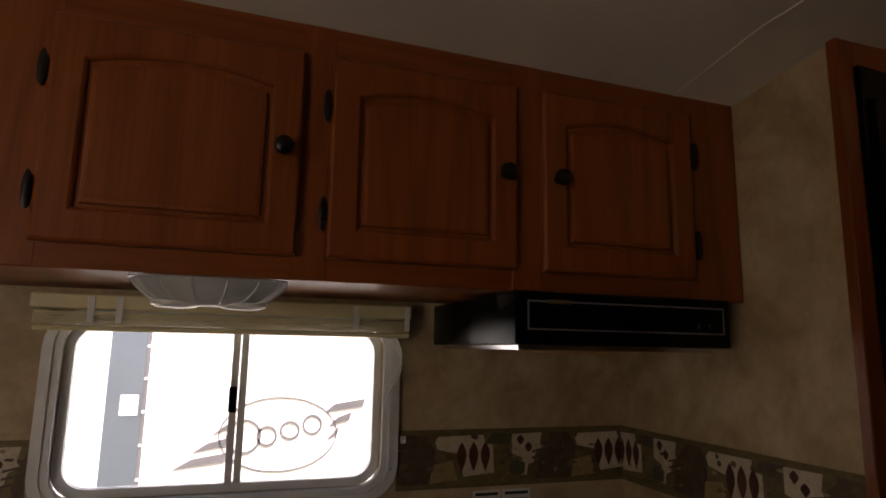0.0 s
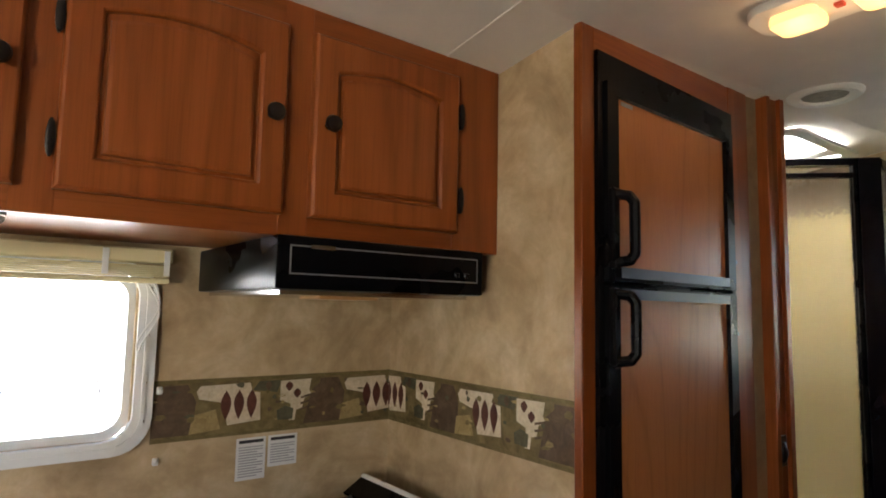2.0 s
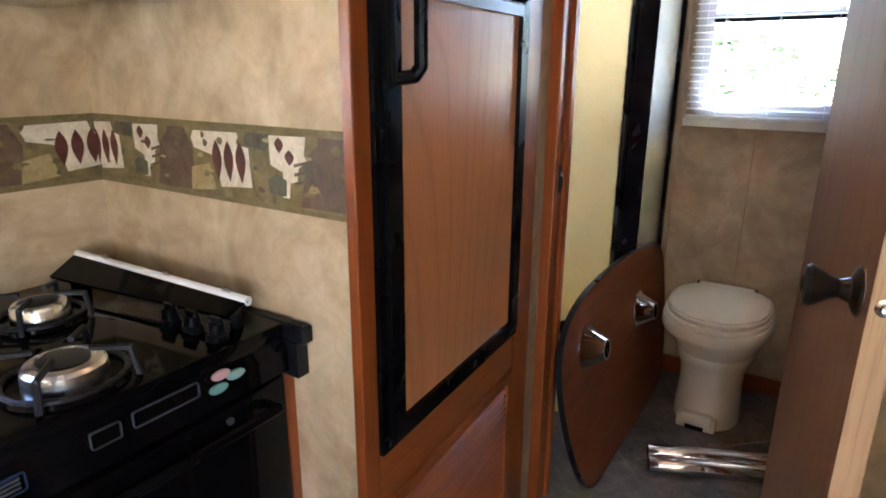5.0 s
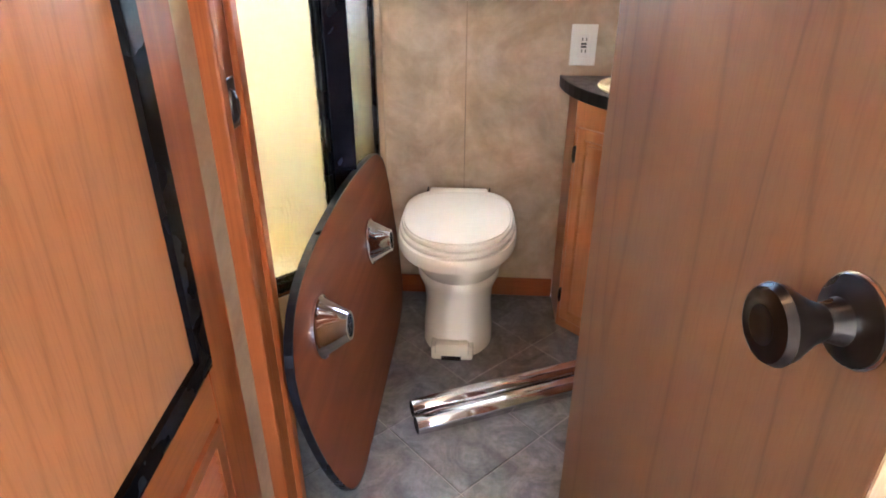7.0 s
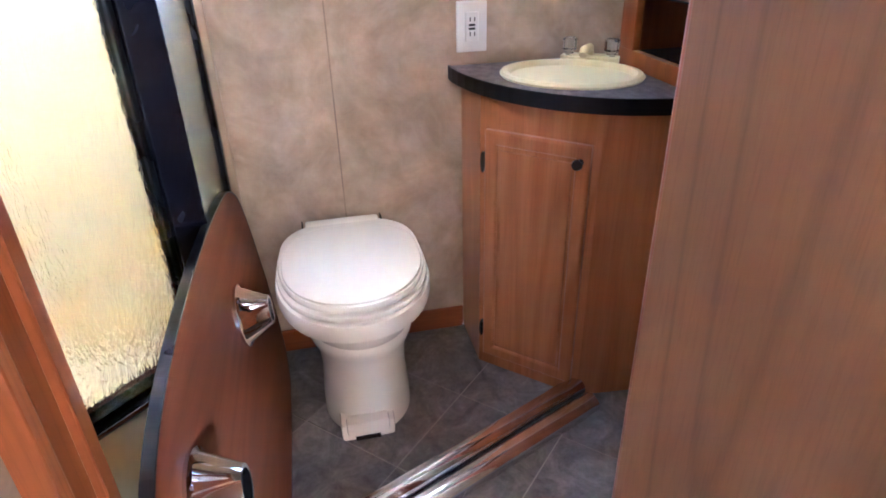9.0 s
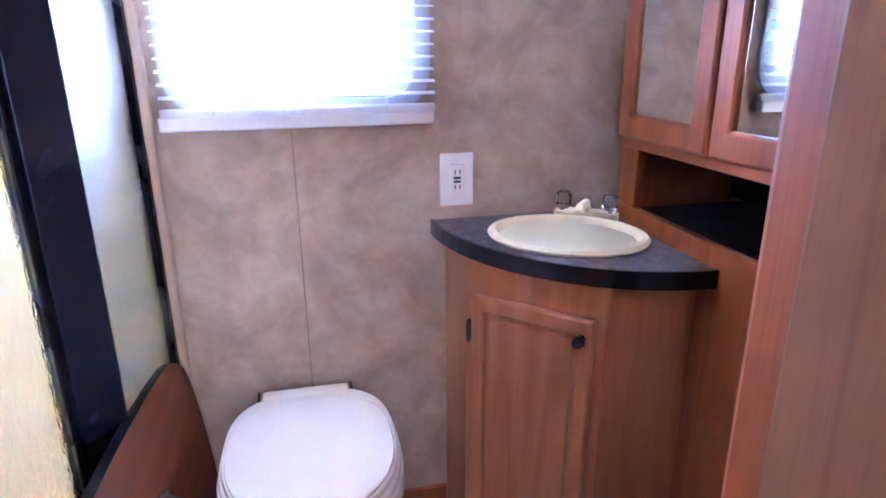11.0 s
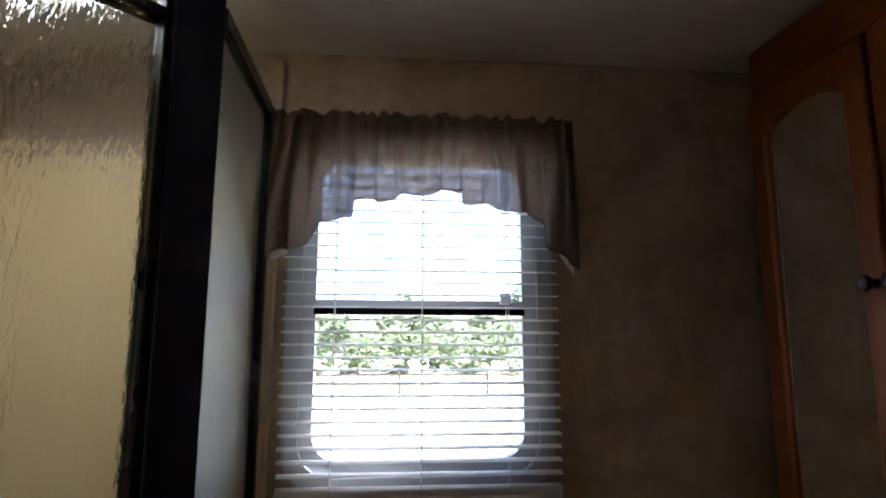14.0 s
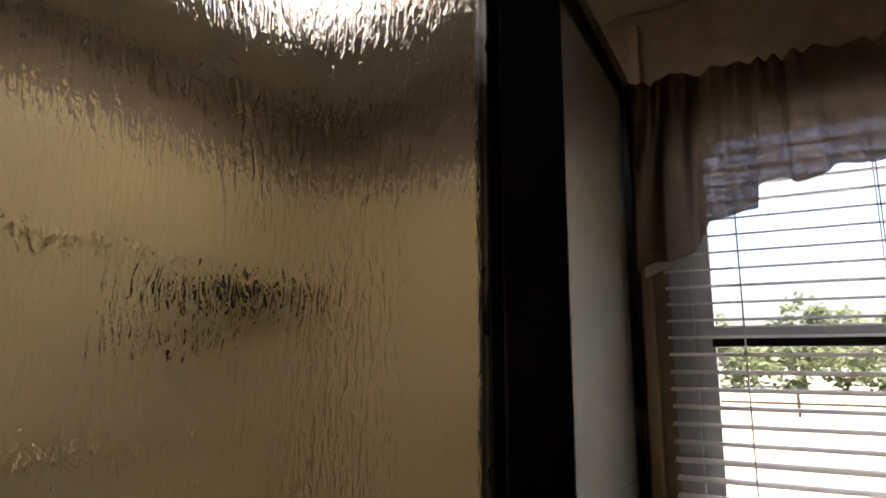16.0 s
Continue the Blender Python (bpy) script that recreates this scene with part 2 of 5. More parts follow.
ALUMINIUM = plain("spun_aluminium", (0.82, 0.82, 0.84), 0.26, 1.0, 0.08, 30)
DARK_STEEL = plain("dark_brushed_strip", (0.1, 0.105, 0.12), 0.34, 0.7, 0.1, 30)
STEEL = plain("brushed_steel", (0.6, 0.6, 0.6), 0.2, 1.0, 0.1, 30)
BRONZE = plain("dark_bronze", (0.016, 0.011, 0.009), 0.3, 0.4, 0.2, 40)
WHITE = plain("white_plastic", (0.78, 0.78, 0.75), 0.35, 0, 0.04, 20)
IVORY = plain("ivory_plastic", (0.75, 0.67, 0.39), 0.45, 0, 0.04, 14)
BONE = plain("bone_china_plastic", (0.76, 0.71, 0.6), 0.22, 0, 0.03, 10)
CREAM = plain("cream_shower_acrylic", (0.76, 0.615, 0.33), 0.25, 0, 0.04, 5)
VINYL = plain("window_frame_white", (0.74, 0.75, 0.74), 0.3, 0, 0.06, 30)
LABEL_INK = plain("print_grey", (0.34, 0.35, 0.38), 0.6, 0, 0.1, 60)
INK_DARK = plain("print_dark", (0.02, 0.02, 0.022), 0.6)
PAPER_WHITE = plain("label_paper", (0.7, 0.7, 0.7), 0.55, 0, 0.04, 30)
SILVER_LINE = plain("silver_line", (0.3, 0.31, 0.32), 0.35, 0.5)
PANEL_LINE = plain("dim_panel_print", (0.06, 0.063, 0.07), 0.5, 0, 0.1, 18, 0, 0.2)
MIRROR = plain("mirror_silver", (0.86, 0.87, 0.84), 0.015, 1.0, 0.01, 4)
CLEAR = glass("window_glass")
ACRYLIC = glass("clear_acrylic", 0.04, (0.97, 0.98, 1.0), 1.45)
EDGE_TRIM = plain("black_edge_trim", (0.006, 0.0065, 0.009), 0.3, 0, 0.15, 30, 0, 0.3)
SEAM = plain("wallboard_seam", (0.3, 0.22, 0.15), 0.6, 0, 0.3, 30)
BEIGE = plain("beige_trim", (0.42, 0.31, 0.2), 0.45, 0, 0.1, 20)
# near-black that paints the shade inside the cubby, slots, gap and bores
SHADE_BLACK = plain("painted_shade", (0.012, 0.008, 0.007), 0.8, 0, 0.12, 18, 0, 0.1)
# white frame vinyl greyed: the bathroom window's shade is in the colour
VINYL_SHADED = plain("window_frame_white_shaded", (0.45, 0.47, 0.5), 0.35, 0, 0.06, 30)
WHITE_BOARD = plain("white_sink_cover", (0.84, 0.83, 0.8), 0.6, 0, 0.02, 8)
TRAILER = plain("white_trailer_skin", (0.78, 0.79, 0.8), 0.3, 0, 0.03, 1)
TRAILER_GREY = plain("grey_trailer_panel", (0.075, 0.095, 0.115), 0.4, 0, 0.1, 4)
LOGO_GREY = plain("decal_grey", (0.1, 0.1, 0.11), 0.4)
B_OLIVE = paper("border_olive", ((0.1, 0.075, 0.02), (0.17, 0.125, 0.045), (0.24, 0.18, 0.07)), 22, 0.6)
B_BROWN = paper("border_umber", ((0.06, 0.037, 0.019), (0.105, 0.067, 0.035), (0.155, 0.102, 0.056)), 30, 0.6)
B_LINE = paper("border_line", ((0.11, 0.085, 0.02), (0.16, 0.12, 0.04), (0.2, 0.155, 0.06)), 30, 0.6)
B_CREAM = paper("border_cream", ((0.5, 0.42, 0.28), (0.62, 0.54, 0.4), (0.7, 0.62, 0.48)), 30, 0.6)
B_RED = paper("border_russet", ((0.06, 0.014, 0.006), (0.095, 0.024, 0.011), (0.13, 0.037, 0.019)), 60, 0.6)
B_GREEN = paper("border_green", ((0.05, 0.05, 0.025), (0.085, 0.085, 0.045), (0.12, 0.115, 0.06)), 40, 0.6)
B_TAN = paper("border_tan", ((0.24, 0.17, 0.06), (0.33, 0.25, 0.1), (0.4, 0.31, 0.15)), 40, 0.6)


def counter_mat():
    m, nd, ln, bs = nodes_of("stone_pattern_laminate")
    vec = coords(nd, ln, (1, 1, 1))
    a = noise_of(nd, ln, vec, 46, 8, 0.72, 0.6)
    b = noise_of(nd, ln, vec, 95, 6, 0.7)
    c1 = ramp_of(nd, ln, a, ((0.32, (0.1, 0.075, 0.072)), (0.45, (0.27, 0.21, 0.205)), (0.56, (0.48, 0.42, 0.41)), (0.7, (0.3, 0.245, 0.24))))
    c2 = ramp_of(nd, ln, b, ((0.34, (0.6, 0.57, 0.55)), (0.62, (1.2, 1.2, 1.2))))
    ln.new(mix_of(nd, ln, c1, c2, 1.0), bs.inputs["Base Color"])
    bs.inputs["Roughness"].default_value = 0.3
    return m


def vanity_mat():
    m, nd, ln, bs = nodes_of("dark_stone_laminate")
    vec = coords(nd, ln, (1, 1, 1))
    a = noise_of(nd, ln, vec, 40, 8, 0.7, 0.6)
    ln.new(ramp_of(nd, ln, a, ((0.35, (0.05, 0.042, 0.045)), (0.5, (0.11, 0.095, 0.1)), (0.68, (0.19, 0.165, 0.16)))), bs.inputs["Base Color"])
    bs.inputs["Roughness"].default_value = 0.42
    return m


def tile_mat():
    m, nd, ln, bs = nodes_of("grey_stone_vinyl_tile")
    vec = coords(nd, ln, (1, 1, 1))
    info = nd.new("ShaderNodeObjectInfo")
    a = noise_of(nd, ln, vec, 9, 7, 0.68, 1.4)
    b = noise_of(nd, ln, vec, 60, 5, 0.7)
    c1 = ramp_of(nd, ln, a, ((0.3, (0.07, 0.062, 0.058)), (0.5, (0.15, 0.136, 0.125)), (0.7, (0.25, 0.23, 0.21))))
    c2 = ramp_of(nd, ln, b, ((0.34, (0.78, 0.76, 0.74)), (0.62, (1.06, 1.06, 1.06))))
    c3 = ramp_of(nd, ln, info.outputs["Random"], ((0.0, (0.84, 0.82, 0.8)), (1.0, (1.1, 1.1, 1.1))))
    ln.new(mix_of(nd, ln, mix_of(nd, ln, c1, c2, 1.0), c3, 1.0), bs.inputs["Base Color"])
    bs.inputs["Roughness"].default_value = 0.38
    bump_of(nd, ln, b, 0.1, 0.002, bs)
    return m


def rain_glass(name, stretch, scale, strength, tint):
    m, nd, ln, bs = nodes_of(name)
    bs.inputs["Base Color"].default_value = (*tint, 1)
    bs.inputs["Transmission Weight"].default_value = 1.0
    bs.inputs["Roughness"].default_value, bs.inputs["IOR"].default_value = 0.06, 1.45
    vec = coords(nd, ln, (1, 1, stretch))
    n = noise_of(nd, ln, vec, scale, 2, 0.5, 1.1)
    bump_of(nd, ln, n, strength, 0.012, bs)
    return m


def fabric(name):
    """Loosely woven cloth: threads both ways, gaps between them that let light straight through."""
    m, nd, ln, bs = nodes_of(name)
    vec = coords(nd, ln, (1, 1, 1))
    a = noise_of(nd, ln, vec, 45, 5, 0.7, 1.5)
    weft = noise_of(nd, ln, coords(nd, ln, (1, 0.05, 1)), 330, 3, 0.6)
    warp = noise_of(nd, ln, coords(nd, ln, (1, 1, 0.05)), 400, 3, 0.6)
    threads = ramp_of(nd, ln, mix_of(nd, ln, weft, warp, 0.4, "MIX"), ((0.36, (0.62, 0.6, 0.56)), (0.6, (1.1, 1.1, 1.1))))
    tone = ramp_of(nd, ln, a, ((0.38, (0.14, 0.092, 0.05)), (0.62, (0.25, 0.175, 0.1))))
    cloth_col = mix_of(nd, ln, tone, threads, 1.0)
    ln.new(cloth_col, bs.inputs["Base Color"])
    bs.inputs["Roughness"].default_value = 0.9
    bs.inputs["Specular IOR Level"].default_value = 0.15
    tr = nd.new("ShaderNodeBsdfTranslucent")
    tr.inputs["Color"].default_value = (0.5, 0.4, 0.34, 1)
    mx = nd.new("ShaderNodeMixShader")
    mx.inputs[0].default_value = 0.5
    ln.new(bs.outputs[0], mx.inputs[1])
    ln.new(tr.outputs[0], mx.inputs[2])
    gap = ramp_of(nd, ln, mix_of(nd, ln, weft, warp, 0.35, "MIX"), ((0.4, (0.05, 0.05, 0.05)), (0.62, (0.36, 0.36, 0.36))))
    clear = nd.new("ShaderNodeBsdfTransparent")
    out = nd.new("ShaderNodeMixShader")
    ln.new(gap, out.inputs[0])
    ln.new(mx.outputs[0], out.inputs[1])
    ln.new(clear.outputs[0], out.inputs[2])
    ln.new(out.outputs[0], nd["Material Output"].inputs["Surface"])
    bump_of(nd, ln, weft, 0.3, 0.001, bs)
    return m


def thin_plastic(name, col, share, rough=0.2):
    """A thin shell or leaf that passes light from behind."""
    m, nd, ln, bs = nodes_of(name)
    bs.inputs["Base Color"].default_value = (*col, 1)
    bs.inputs["Roughness"].default_value = rough
    tr = nd.new("ShaderNodeBsdfTranslucent")
    tr.inputs["Color"].default_value = (*col, 1)
    mx = nd.new("ShaderNodeMixShader")
    mx.inputs[0].default_value = share
    ln.new(bs.outputs[0], mx.inputs[1])
    ln.new(tr.outputs[0], mx.inputs[2])
    ln.new(mx.outputs[0], nd["Material Output"].inputs["Surface"])
    return m


def glow(name, col, power):
    m, nd, ln, bs = nodes_of(name)
    bs.inputs["Base Color"].default_value = (*col, 1)
    bs.inputs["Emission Color"].default_value = (*col, 1)
    bs.inputs["Emission Strength"].default_value = power
    return m


COUNTER, VANITY, TILE = counter_mat(), vanity_mat(), tile_mat()
GROUT = plain("tile_joint", (0.3, 0.27, 0.23), 0.7)
RAIN = rain_glass("rain_glass", 0.2, 165, 0.55, (0.95, 0.95, 0.9))
RAIN_BACK = rain_glass("rain_glass_inner_face", 0.3, 120, 0.08, (1.0, 1.0, 1.0))
RAIN_FINE = rain_glass("pebbled_glass", 0.85, 230, 0.95, (0.9, 0.96, 0.95))
FABRIC = fabric("valance_cloth")
RIBBED = thin_plastic("ribbed_lens_plastic", (0.9, 0.9, 0.89), 0.65)
AMBER = plain("amber_plastic", (0.5, 0.27, 0.1), 0.3)
BLIND = thin_plastic("white_vinyl_slat", (0.86, 0.86, 0.84), 0.4, 0.35)
DOME = thin_plastic("milky_acrylic", (0.85, 0.85, 0.82), 0.7)
LENS = glow("warm_lamp_lens", (1.0, 0.5, 0.16), LENS_GLOW)
GRASS = plain("dry_grass", (0.46, 0.44, 0.32), 0.9, 0, 0.25, 1.5)
LEAFAGE = thin_plastic("tree_leaves", (0.17, 0.21, 0.11), 0.45, 0.7)
BARK = plain("bark", (0.09, 0.065, 0.045), 0.9, 0, 0.3, 10)

# ---- the shell ----
WALL_Y, SIDE_X, END_X = 1.573, 1.342, 3.300


def ceil_z(x, y):
    return 1.935 + 0.018 * min(2.0, max(0.0, 1.342 - x)) + 0.058 * max(0.0, x - 1.35) - 0.13 * max(0.0, y - 0.9)


def wall_with_hole(name, axis, at, thick, u0, u1, z0, z1, hole, material, label):
    """A wall across axis; hole: (u0, u1, z0, z1) cut right through."""
    bm = bmesh.new()
    a0, a1, b0, b1 = hole
    for lo_u, hi_u, lo_z, hi_z in ((u0, a0, z0, z1), (a1, u1, z0, z1), (a0, a1, z0, b0), (a0, a1, b1, z1)):
        if axis == "y":
            bx(bm, (lo_u, at, lo_z), (hi_u, at + thick, hi_z))
        else:
            bx(bm, (at, lo_u, lo_z), (at + thick, hi_u, hi_z))
    return built(name, bm, material, label)


wall_with_hole("wall_north", "y", WALL_Y, 0.05, -2.2, 2.3, 0, 2.12, (0.05, 0.70, 1.082, 1.437), PAPER, "mottled tan wallpapered galley wall")
built("wall_north_shower", box((2.3, WALL_Y, 0), (3.4, WALL_Y + 0.05, 2.12)), PAPER_BATH)
wall_with_hole("wall_east", "x", END_X, 0.05, -1.0, WALL_Y, 0, 2.14, (0.305, 0.805, 1.135, 1.83), PAPER_BATH, "mottled taupe papered bathroom end wall")
# the opening is out of view, made only to admit the fill
wall_with_hole("wall_south", "y", -1.0, 0.05, -2.2, 3.4, 0, 2.14, (-2.0, -0.8, 0.92, 1.58), PAPER, "mottled tan wallpapered wall")
built("wall_west", box((-2.25, -1.0, 0), (-2.2, WALL_Y, 2.14)), PAPER)
built("wall_fridge_side", box((SIDE_X, 0.905, 0), (SIDE_X + 0.018, WALL_Y, 1.96)), PAPER, "mottled tan papered panel beside the fridge")
built("wall_shower_back", box((2.225, 0.96, 0), (2.25, WALL_Y, 2.05)), PAPER_BATH)

bm = bmesh.new()
xs = [-2.2, -0.5, 0.5, 1.0, 1.35, 1.8, 2.2, 2.53, 2.99, 3.3]
ys = [-1.0, 0.0, 0.5, 0.9, 1.01, 1.37, 1.573]
grid = {(i, j, k): bm.verts.new((x, y, ceil_z(x, y) + 0.05 * k)) for i, x in enumerate(xs) for j, y in enumerate(ys) for k in (0, 1)}
for i in range(len(xs) - 1):
    for j in range(len(ys) - 1):
        if i == 7 and j == 4:
            for (p, q) in (((i, j), (i + 1, j)), ((i + 1, j), (i + 1, j + 1)), ((i + 1, j + 1), (i, j + 1)), ((i, j + 1), (i, j))):
                bm.faces.new((grid[(*p, 0)], grid[(*q, 0)], grid[(*q, 1)], grid[(*p, 1)]))
            continue
        for k in (0, 1):
            c = [grid[(i, j, k)], grid[(i + 1, j, k)], grid[(i + 1, j + 1, k)], grid[(i, j + 1, k)]]
            bm.faces.new(c if k else c[::-1])
seam_z = ceil_z(1.196, 0) - 0.0022, ceil_z(1.196, 1.134) - 0.0022
prism(bm, [(-1.0, seam_z[0]), (0.9, seam_z[0]), (1.134, seam_z[1]), (1.134, seam_z[1] + 0.004), (0.9, seam_z[0] + 0.004), (-1.0, seam_z[0] + 0.004)], 0.009, Matrix.Translation((1.19, 0, 0)) @ FACE_X)
built("ceiling", bm, CEIL, "off-white vinyl ceiling panels")

floor = built("floor", box((-2.2, -1.0, -0.05), (3.3, WALL_Y, -0.0025)), GROUT, "grey stone-look vinyl tile floor")

# ---- galley window ----
win = tagged(new("window_1"), "white-framed sliding window with rounded corners", "window", kind="structure")
win.location = (0.37, WALL_Y, 1.25)
ro, ri = rounded(0.016, 1.052, 0.742, 1.455, 0.075), rounded(0.05, 1.082, 0.704, 1.437, 0.055)
part("window_frame", ring_prism(bmesh.new(), ro, ri, 0.02, Matrix.Translation((0, WALL_Y - 0.014, 0)) @ FACE_Y), VINYL, win, "white moulded window frame", True)
part("glazing_bead", ring_prism(bmesh.new(), rounded(0.03, 1.064, 0.726, 1.449, 0.066), rounded(0.037, 1.07, 0.718, 1.444, 0.061), 0.006, Matrix.Translation((0, WALL_Y - 0.0185, 0)) @ FACE_Y), VINYL, win, "", True)
ri2 = rounded(0.068, 1.1, 0.686, 1.42, 0.045)
part("inner_frame", ring_prism(bmesh.new(), ri, ri2, 0.022, Matrix.Translation((0, WALL_Y + 0.012, 0)) @ FACE_Y), VINYL, win, "", True)
bm = box((0.372, WALL_Y + 0.008, 1.095), (0.388, WALL_Y + 0.03, 1.425), 0.002)
bx(bm, (0.39, WALL_Y + 0.014, 1.095), (0.406, WALL_Y + 0.034, 1.425), 0.002)
part("meeting_rail", bm, VINYL, win)
part("latch", box((0.37, WALL_Y, 1.245), (0.388, WALL_Y + 0.01, 1.3), 0.003), BLACK_SATIN, win, "black sash latch")
for a, b in ((0.06, 0.38), (0.398, 0.695)):
    pane = part("pane", box((a, WALL_Y + 0.022, 1.09), (b, WALL_Y + 0.026, 1.43)), CLEAR, win)
    pane.visible_shadow = False
for k, z in enumerate((1.12, 1.2, 1.3, 1.4)):
    part("screw", rod(bmesh.new(), (0.724, WALL_Y - 0.017, z), (0.724, WALL_Y - 0.013, z), 0.0035, seg=8), STEEL, win)

blind = thing("window_blind", (0.375, 1.53, 1.44), "raised ivory mini blind above the galley window", "window blind")
part("head_rail", box((0.0, 1.505, 1.452), (0.753, 1.545, 1.482), 0.003), IVORY, blind)
for k in range(6):
    part("slat", box((0.006, 1.515, 1.4235 + 0.0042 * k), (0.748, 1.54, 1.426 + 0.0042 * k)), IVORY, blind)
part("bottom_rail", box((0.006, 1.513, 1.41), (0.75, 1.542, 1.421), 0.003), IVORY, blind)
for x in (0.1, 0.15, 0.62, 0.735):
    part("bracket", box((x, 1.502, 1.425), (x + 0.012, 1.506, 1.478), 0.001), WHITE, blind)
pts = [(0.715 + 0.02 * math.sin(u * 5), 1.518, 1.42 - 0.17 * u + 0.02 * u * u) for u in [k / 10 for k in range(11)]]
part("cord", tube(bmesh.new(), pts, 0.002, 6), WHITE, blind)
part("cord", tube(bmesh.new(), [(x + 0.012 * math.sin(z * 30), y, z) for x, y, z in pts], 0.002, 6), WHITE, blind)
for z in (1.18, 1.03):
    clip = thing("cord_clip", (0.756, WALL_Y, z), "small white plastic cord clip on the wall", "cord clip", "cord clips")
    part("base", box((0.75, WALL_Y - 0.008, z - 0.008), (0.762, WALL_Y, z + 0.008), 0.002), WHITE, clip)
    part("hook", rod(bmesh.new(), (0.756, WALL_Y - 0.018, z), (0.756, WALL_Y - 0.007, z), 0.004, seg=8), WHITE, clip)

# ---- wallpaper border with leaf motifs ----
border = tagged(new("border_trim"), "olive wallpaper border with leaf and flower blocks", kind="structure")
border.location = (SIDE_X, WALL_Y, 1.14)
BZ0, BZ1 = 1.067, 1.2


def on_wall(side):
    """Outline (distance from the corner, height) laid on the galley wall or on the fridge side wall."""
    if side == "y":
        return lambda d: Matrix.Translation((SIDE_X, WALL_Y - d, 0)) @ Matrix(((-1, 0, 0, 0), (0, 0, -1, 0), (0, 1, 0, 0), (0, 0, 0, 1)))
    return lambda d: Matrix.Translation((SIDE_X - d, WALL_Y, 0)) @ Matrix(((0, 0, -1, 0), (-1, 0, 0, 0), (0, 1, 0, 0), (0, 0, 0, 1)))


def motif(name, side, pts, lift, material):
    part(name, prism(bmesh.new(), pts, 0.0007, on_wall(side)(lift)), material, border)


def leaf_outline(cx, cz, w, h, n=7):
    r = [(cx + w * math.sin(math.pi * k / n) * (1 - 0.2 * math.cos(math.pi * k / n)), cz - h + 2 * h * k / n) for k in range(n + 1)]
    l = [(2 * cx - x, z) for x, z in r[-2:0:-1]]
    return r + l


def border_block(side, d, end, flip, start=0.001):
    """One repeat, 0.37 long from d; pieces past end are left out. flip: -1 where the pattern runs toward the corner."""
    def q(pts, lift, material, name="patch"):
        out = [((d + (1.25 * x if flip > 0 else 0.37 - 1.25 * x)), z) for x, z in pts]
        lo, hi = min(p[0] for p in out), max(p[0] for p in out)
        if hi < start + 0.004 or lo > end - 0.004:
            return
        out = [(min(max(x, start), end), z) for x, z in out]
        motif(name, side, out, lift, material)
    z0, z1 = BZ0 + 0.012, BZ1 - 0.012
    q([(0.0, z0), (0.05, z0), (0.055, 1.15), (0.04, z1), (0.0, z1)], 0.0016, B_BROWN)
    q([(0.045, z0), (0.1, z0 + 0.006), (0.09, 1.13), (0.05, 1.12)], 0.0018, B_TAN)
    q([(0.055, 1.172), (0.062, 1.184), (0.152, 1.186), (0.157, 1.165), (0.172, 1.162), (0.174, 1.098), (0.112, 1.092), (0.108, 1.115), (0.098, 1.145), (0.06, 1.155)], 0.0024, B_CREAM, "cream_patch")
    for k in range(3):
        q(leaf_outline(0.108 + 0.024 * k, 1.137, 0.0095, 0.034), 0.0032, B_RED, "leaf")
    q([(0.158, 1.168), (0.205, 1.16), (0.215, z1), (0.17, z1)], 0.0018, B_GREEN)
    q(leaf_outline(0.188, 1.176, 0.006, 0.012), 0.0032, B_BROWN, "leaf")
    q([(0.178, z0), (0.215, z0), (0.21, 1.135), (0.18, 1.14)], 0.0018, B_OLIVE)
    q([(0.212, 1.186), (0.276, 1.188), (0.272, 1.16), (0.277, 1.15), (0.262, 1.14), (0.258, 1.118), (0.246, 1.114), (0.243, 1.09), (0.232, 1.09), (0.234, 1.13), (0.212, 1.14)], 0.0024, B_CREAM, "cream_patch")
    q(leaf_outline(0.23, 1.172, 0.0075, 0.012), 0.0032, B_RED, "leaf")
    q(leaf_outline(0.247, 1.154, 0.0075, 0.012), 0.0032, B_RED, "leaf")
    q([(0.208, 1.094), (0.238, 1.092), (0.24, 1.118), (0.222, 1.126), (0.206, 1.116)], 0.0028, B_GREEN)
    q([(0.262, z0), (0.297, z0), (0.297, z1 - 0.01), (0.278, 1.16)], 0.0018, B_BROWN)
    mottle = random.Random(int(1000 * (d + 2)))
    for k in range(26):
        cx, cz, w, h = mottle.uniform(0.0, 0.295), mottle.uniform(z0 + 0.006, z1 - 0.006), mottle.uniform(0.004, 0.014), mottle.uniform(0.003, 0.011)
        pts = [(cx + w * mottle.uniform(0.5, 1) * math.cos(b), min(max(cz + h * mottle.uniform(0.5, 1) * math.sin(b), z0), z1)) for b in (0, 0.9, 1.9, 2.9, 3.9, 5.1)]
        q(pts, 0.002 + 0.00002 * k, (B_TAN, B_GREEN, B_OLIVE, B_BROWN, B_LINE)[k % 5], "mottle")
    for k in range(3):
        q([(0.255, 1.112 + 0.014 * k), (0.285, 1.122 + 0.014 * k), (0.284, 1.126 + 0.014 * k), (0.254, 1.117 + 0.014 * k)], 0.0032, B_BROWN, "frond")


for side, start, end in (("y", 0.001, 0.599), ("y", 1.328, 3.2), ("x", 0.001, WALL_Y - 0.905)):
    motif("band", side, [(start, BZ0), (end, BZ0), (end, BZ1), (start, BZ1)], 0.0008, B_OLIVE)
    motif("edge_line", side, [(start, BZ1 - 0.008), (end, BZ1 - 0.008), (end, BZ1), (start, BZ1)], 0.0014, B_LINE)
    motif("edge_line", side, [(start, BZ0), (end, BZ0), (end, BZ0 + 0.008), (start, BZ0 + 0.008)], 0.0014, B_LINE)
for k in range(3):
    border_block("y", -0.1635 + 0.37 * k, 0.599, -1)
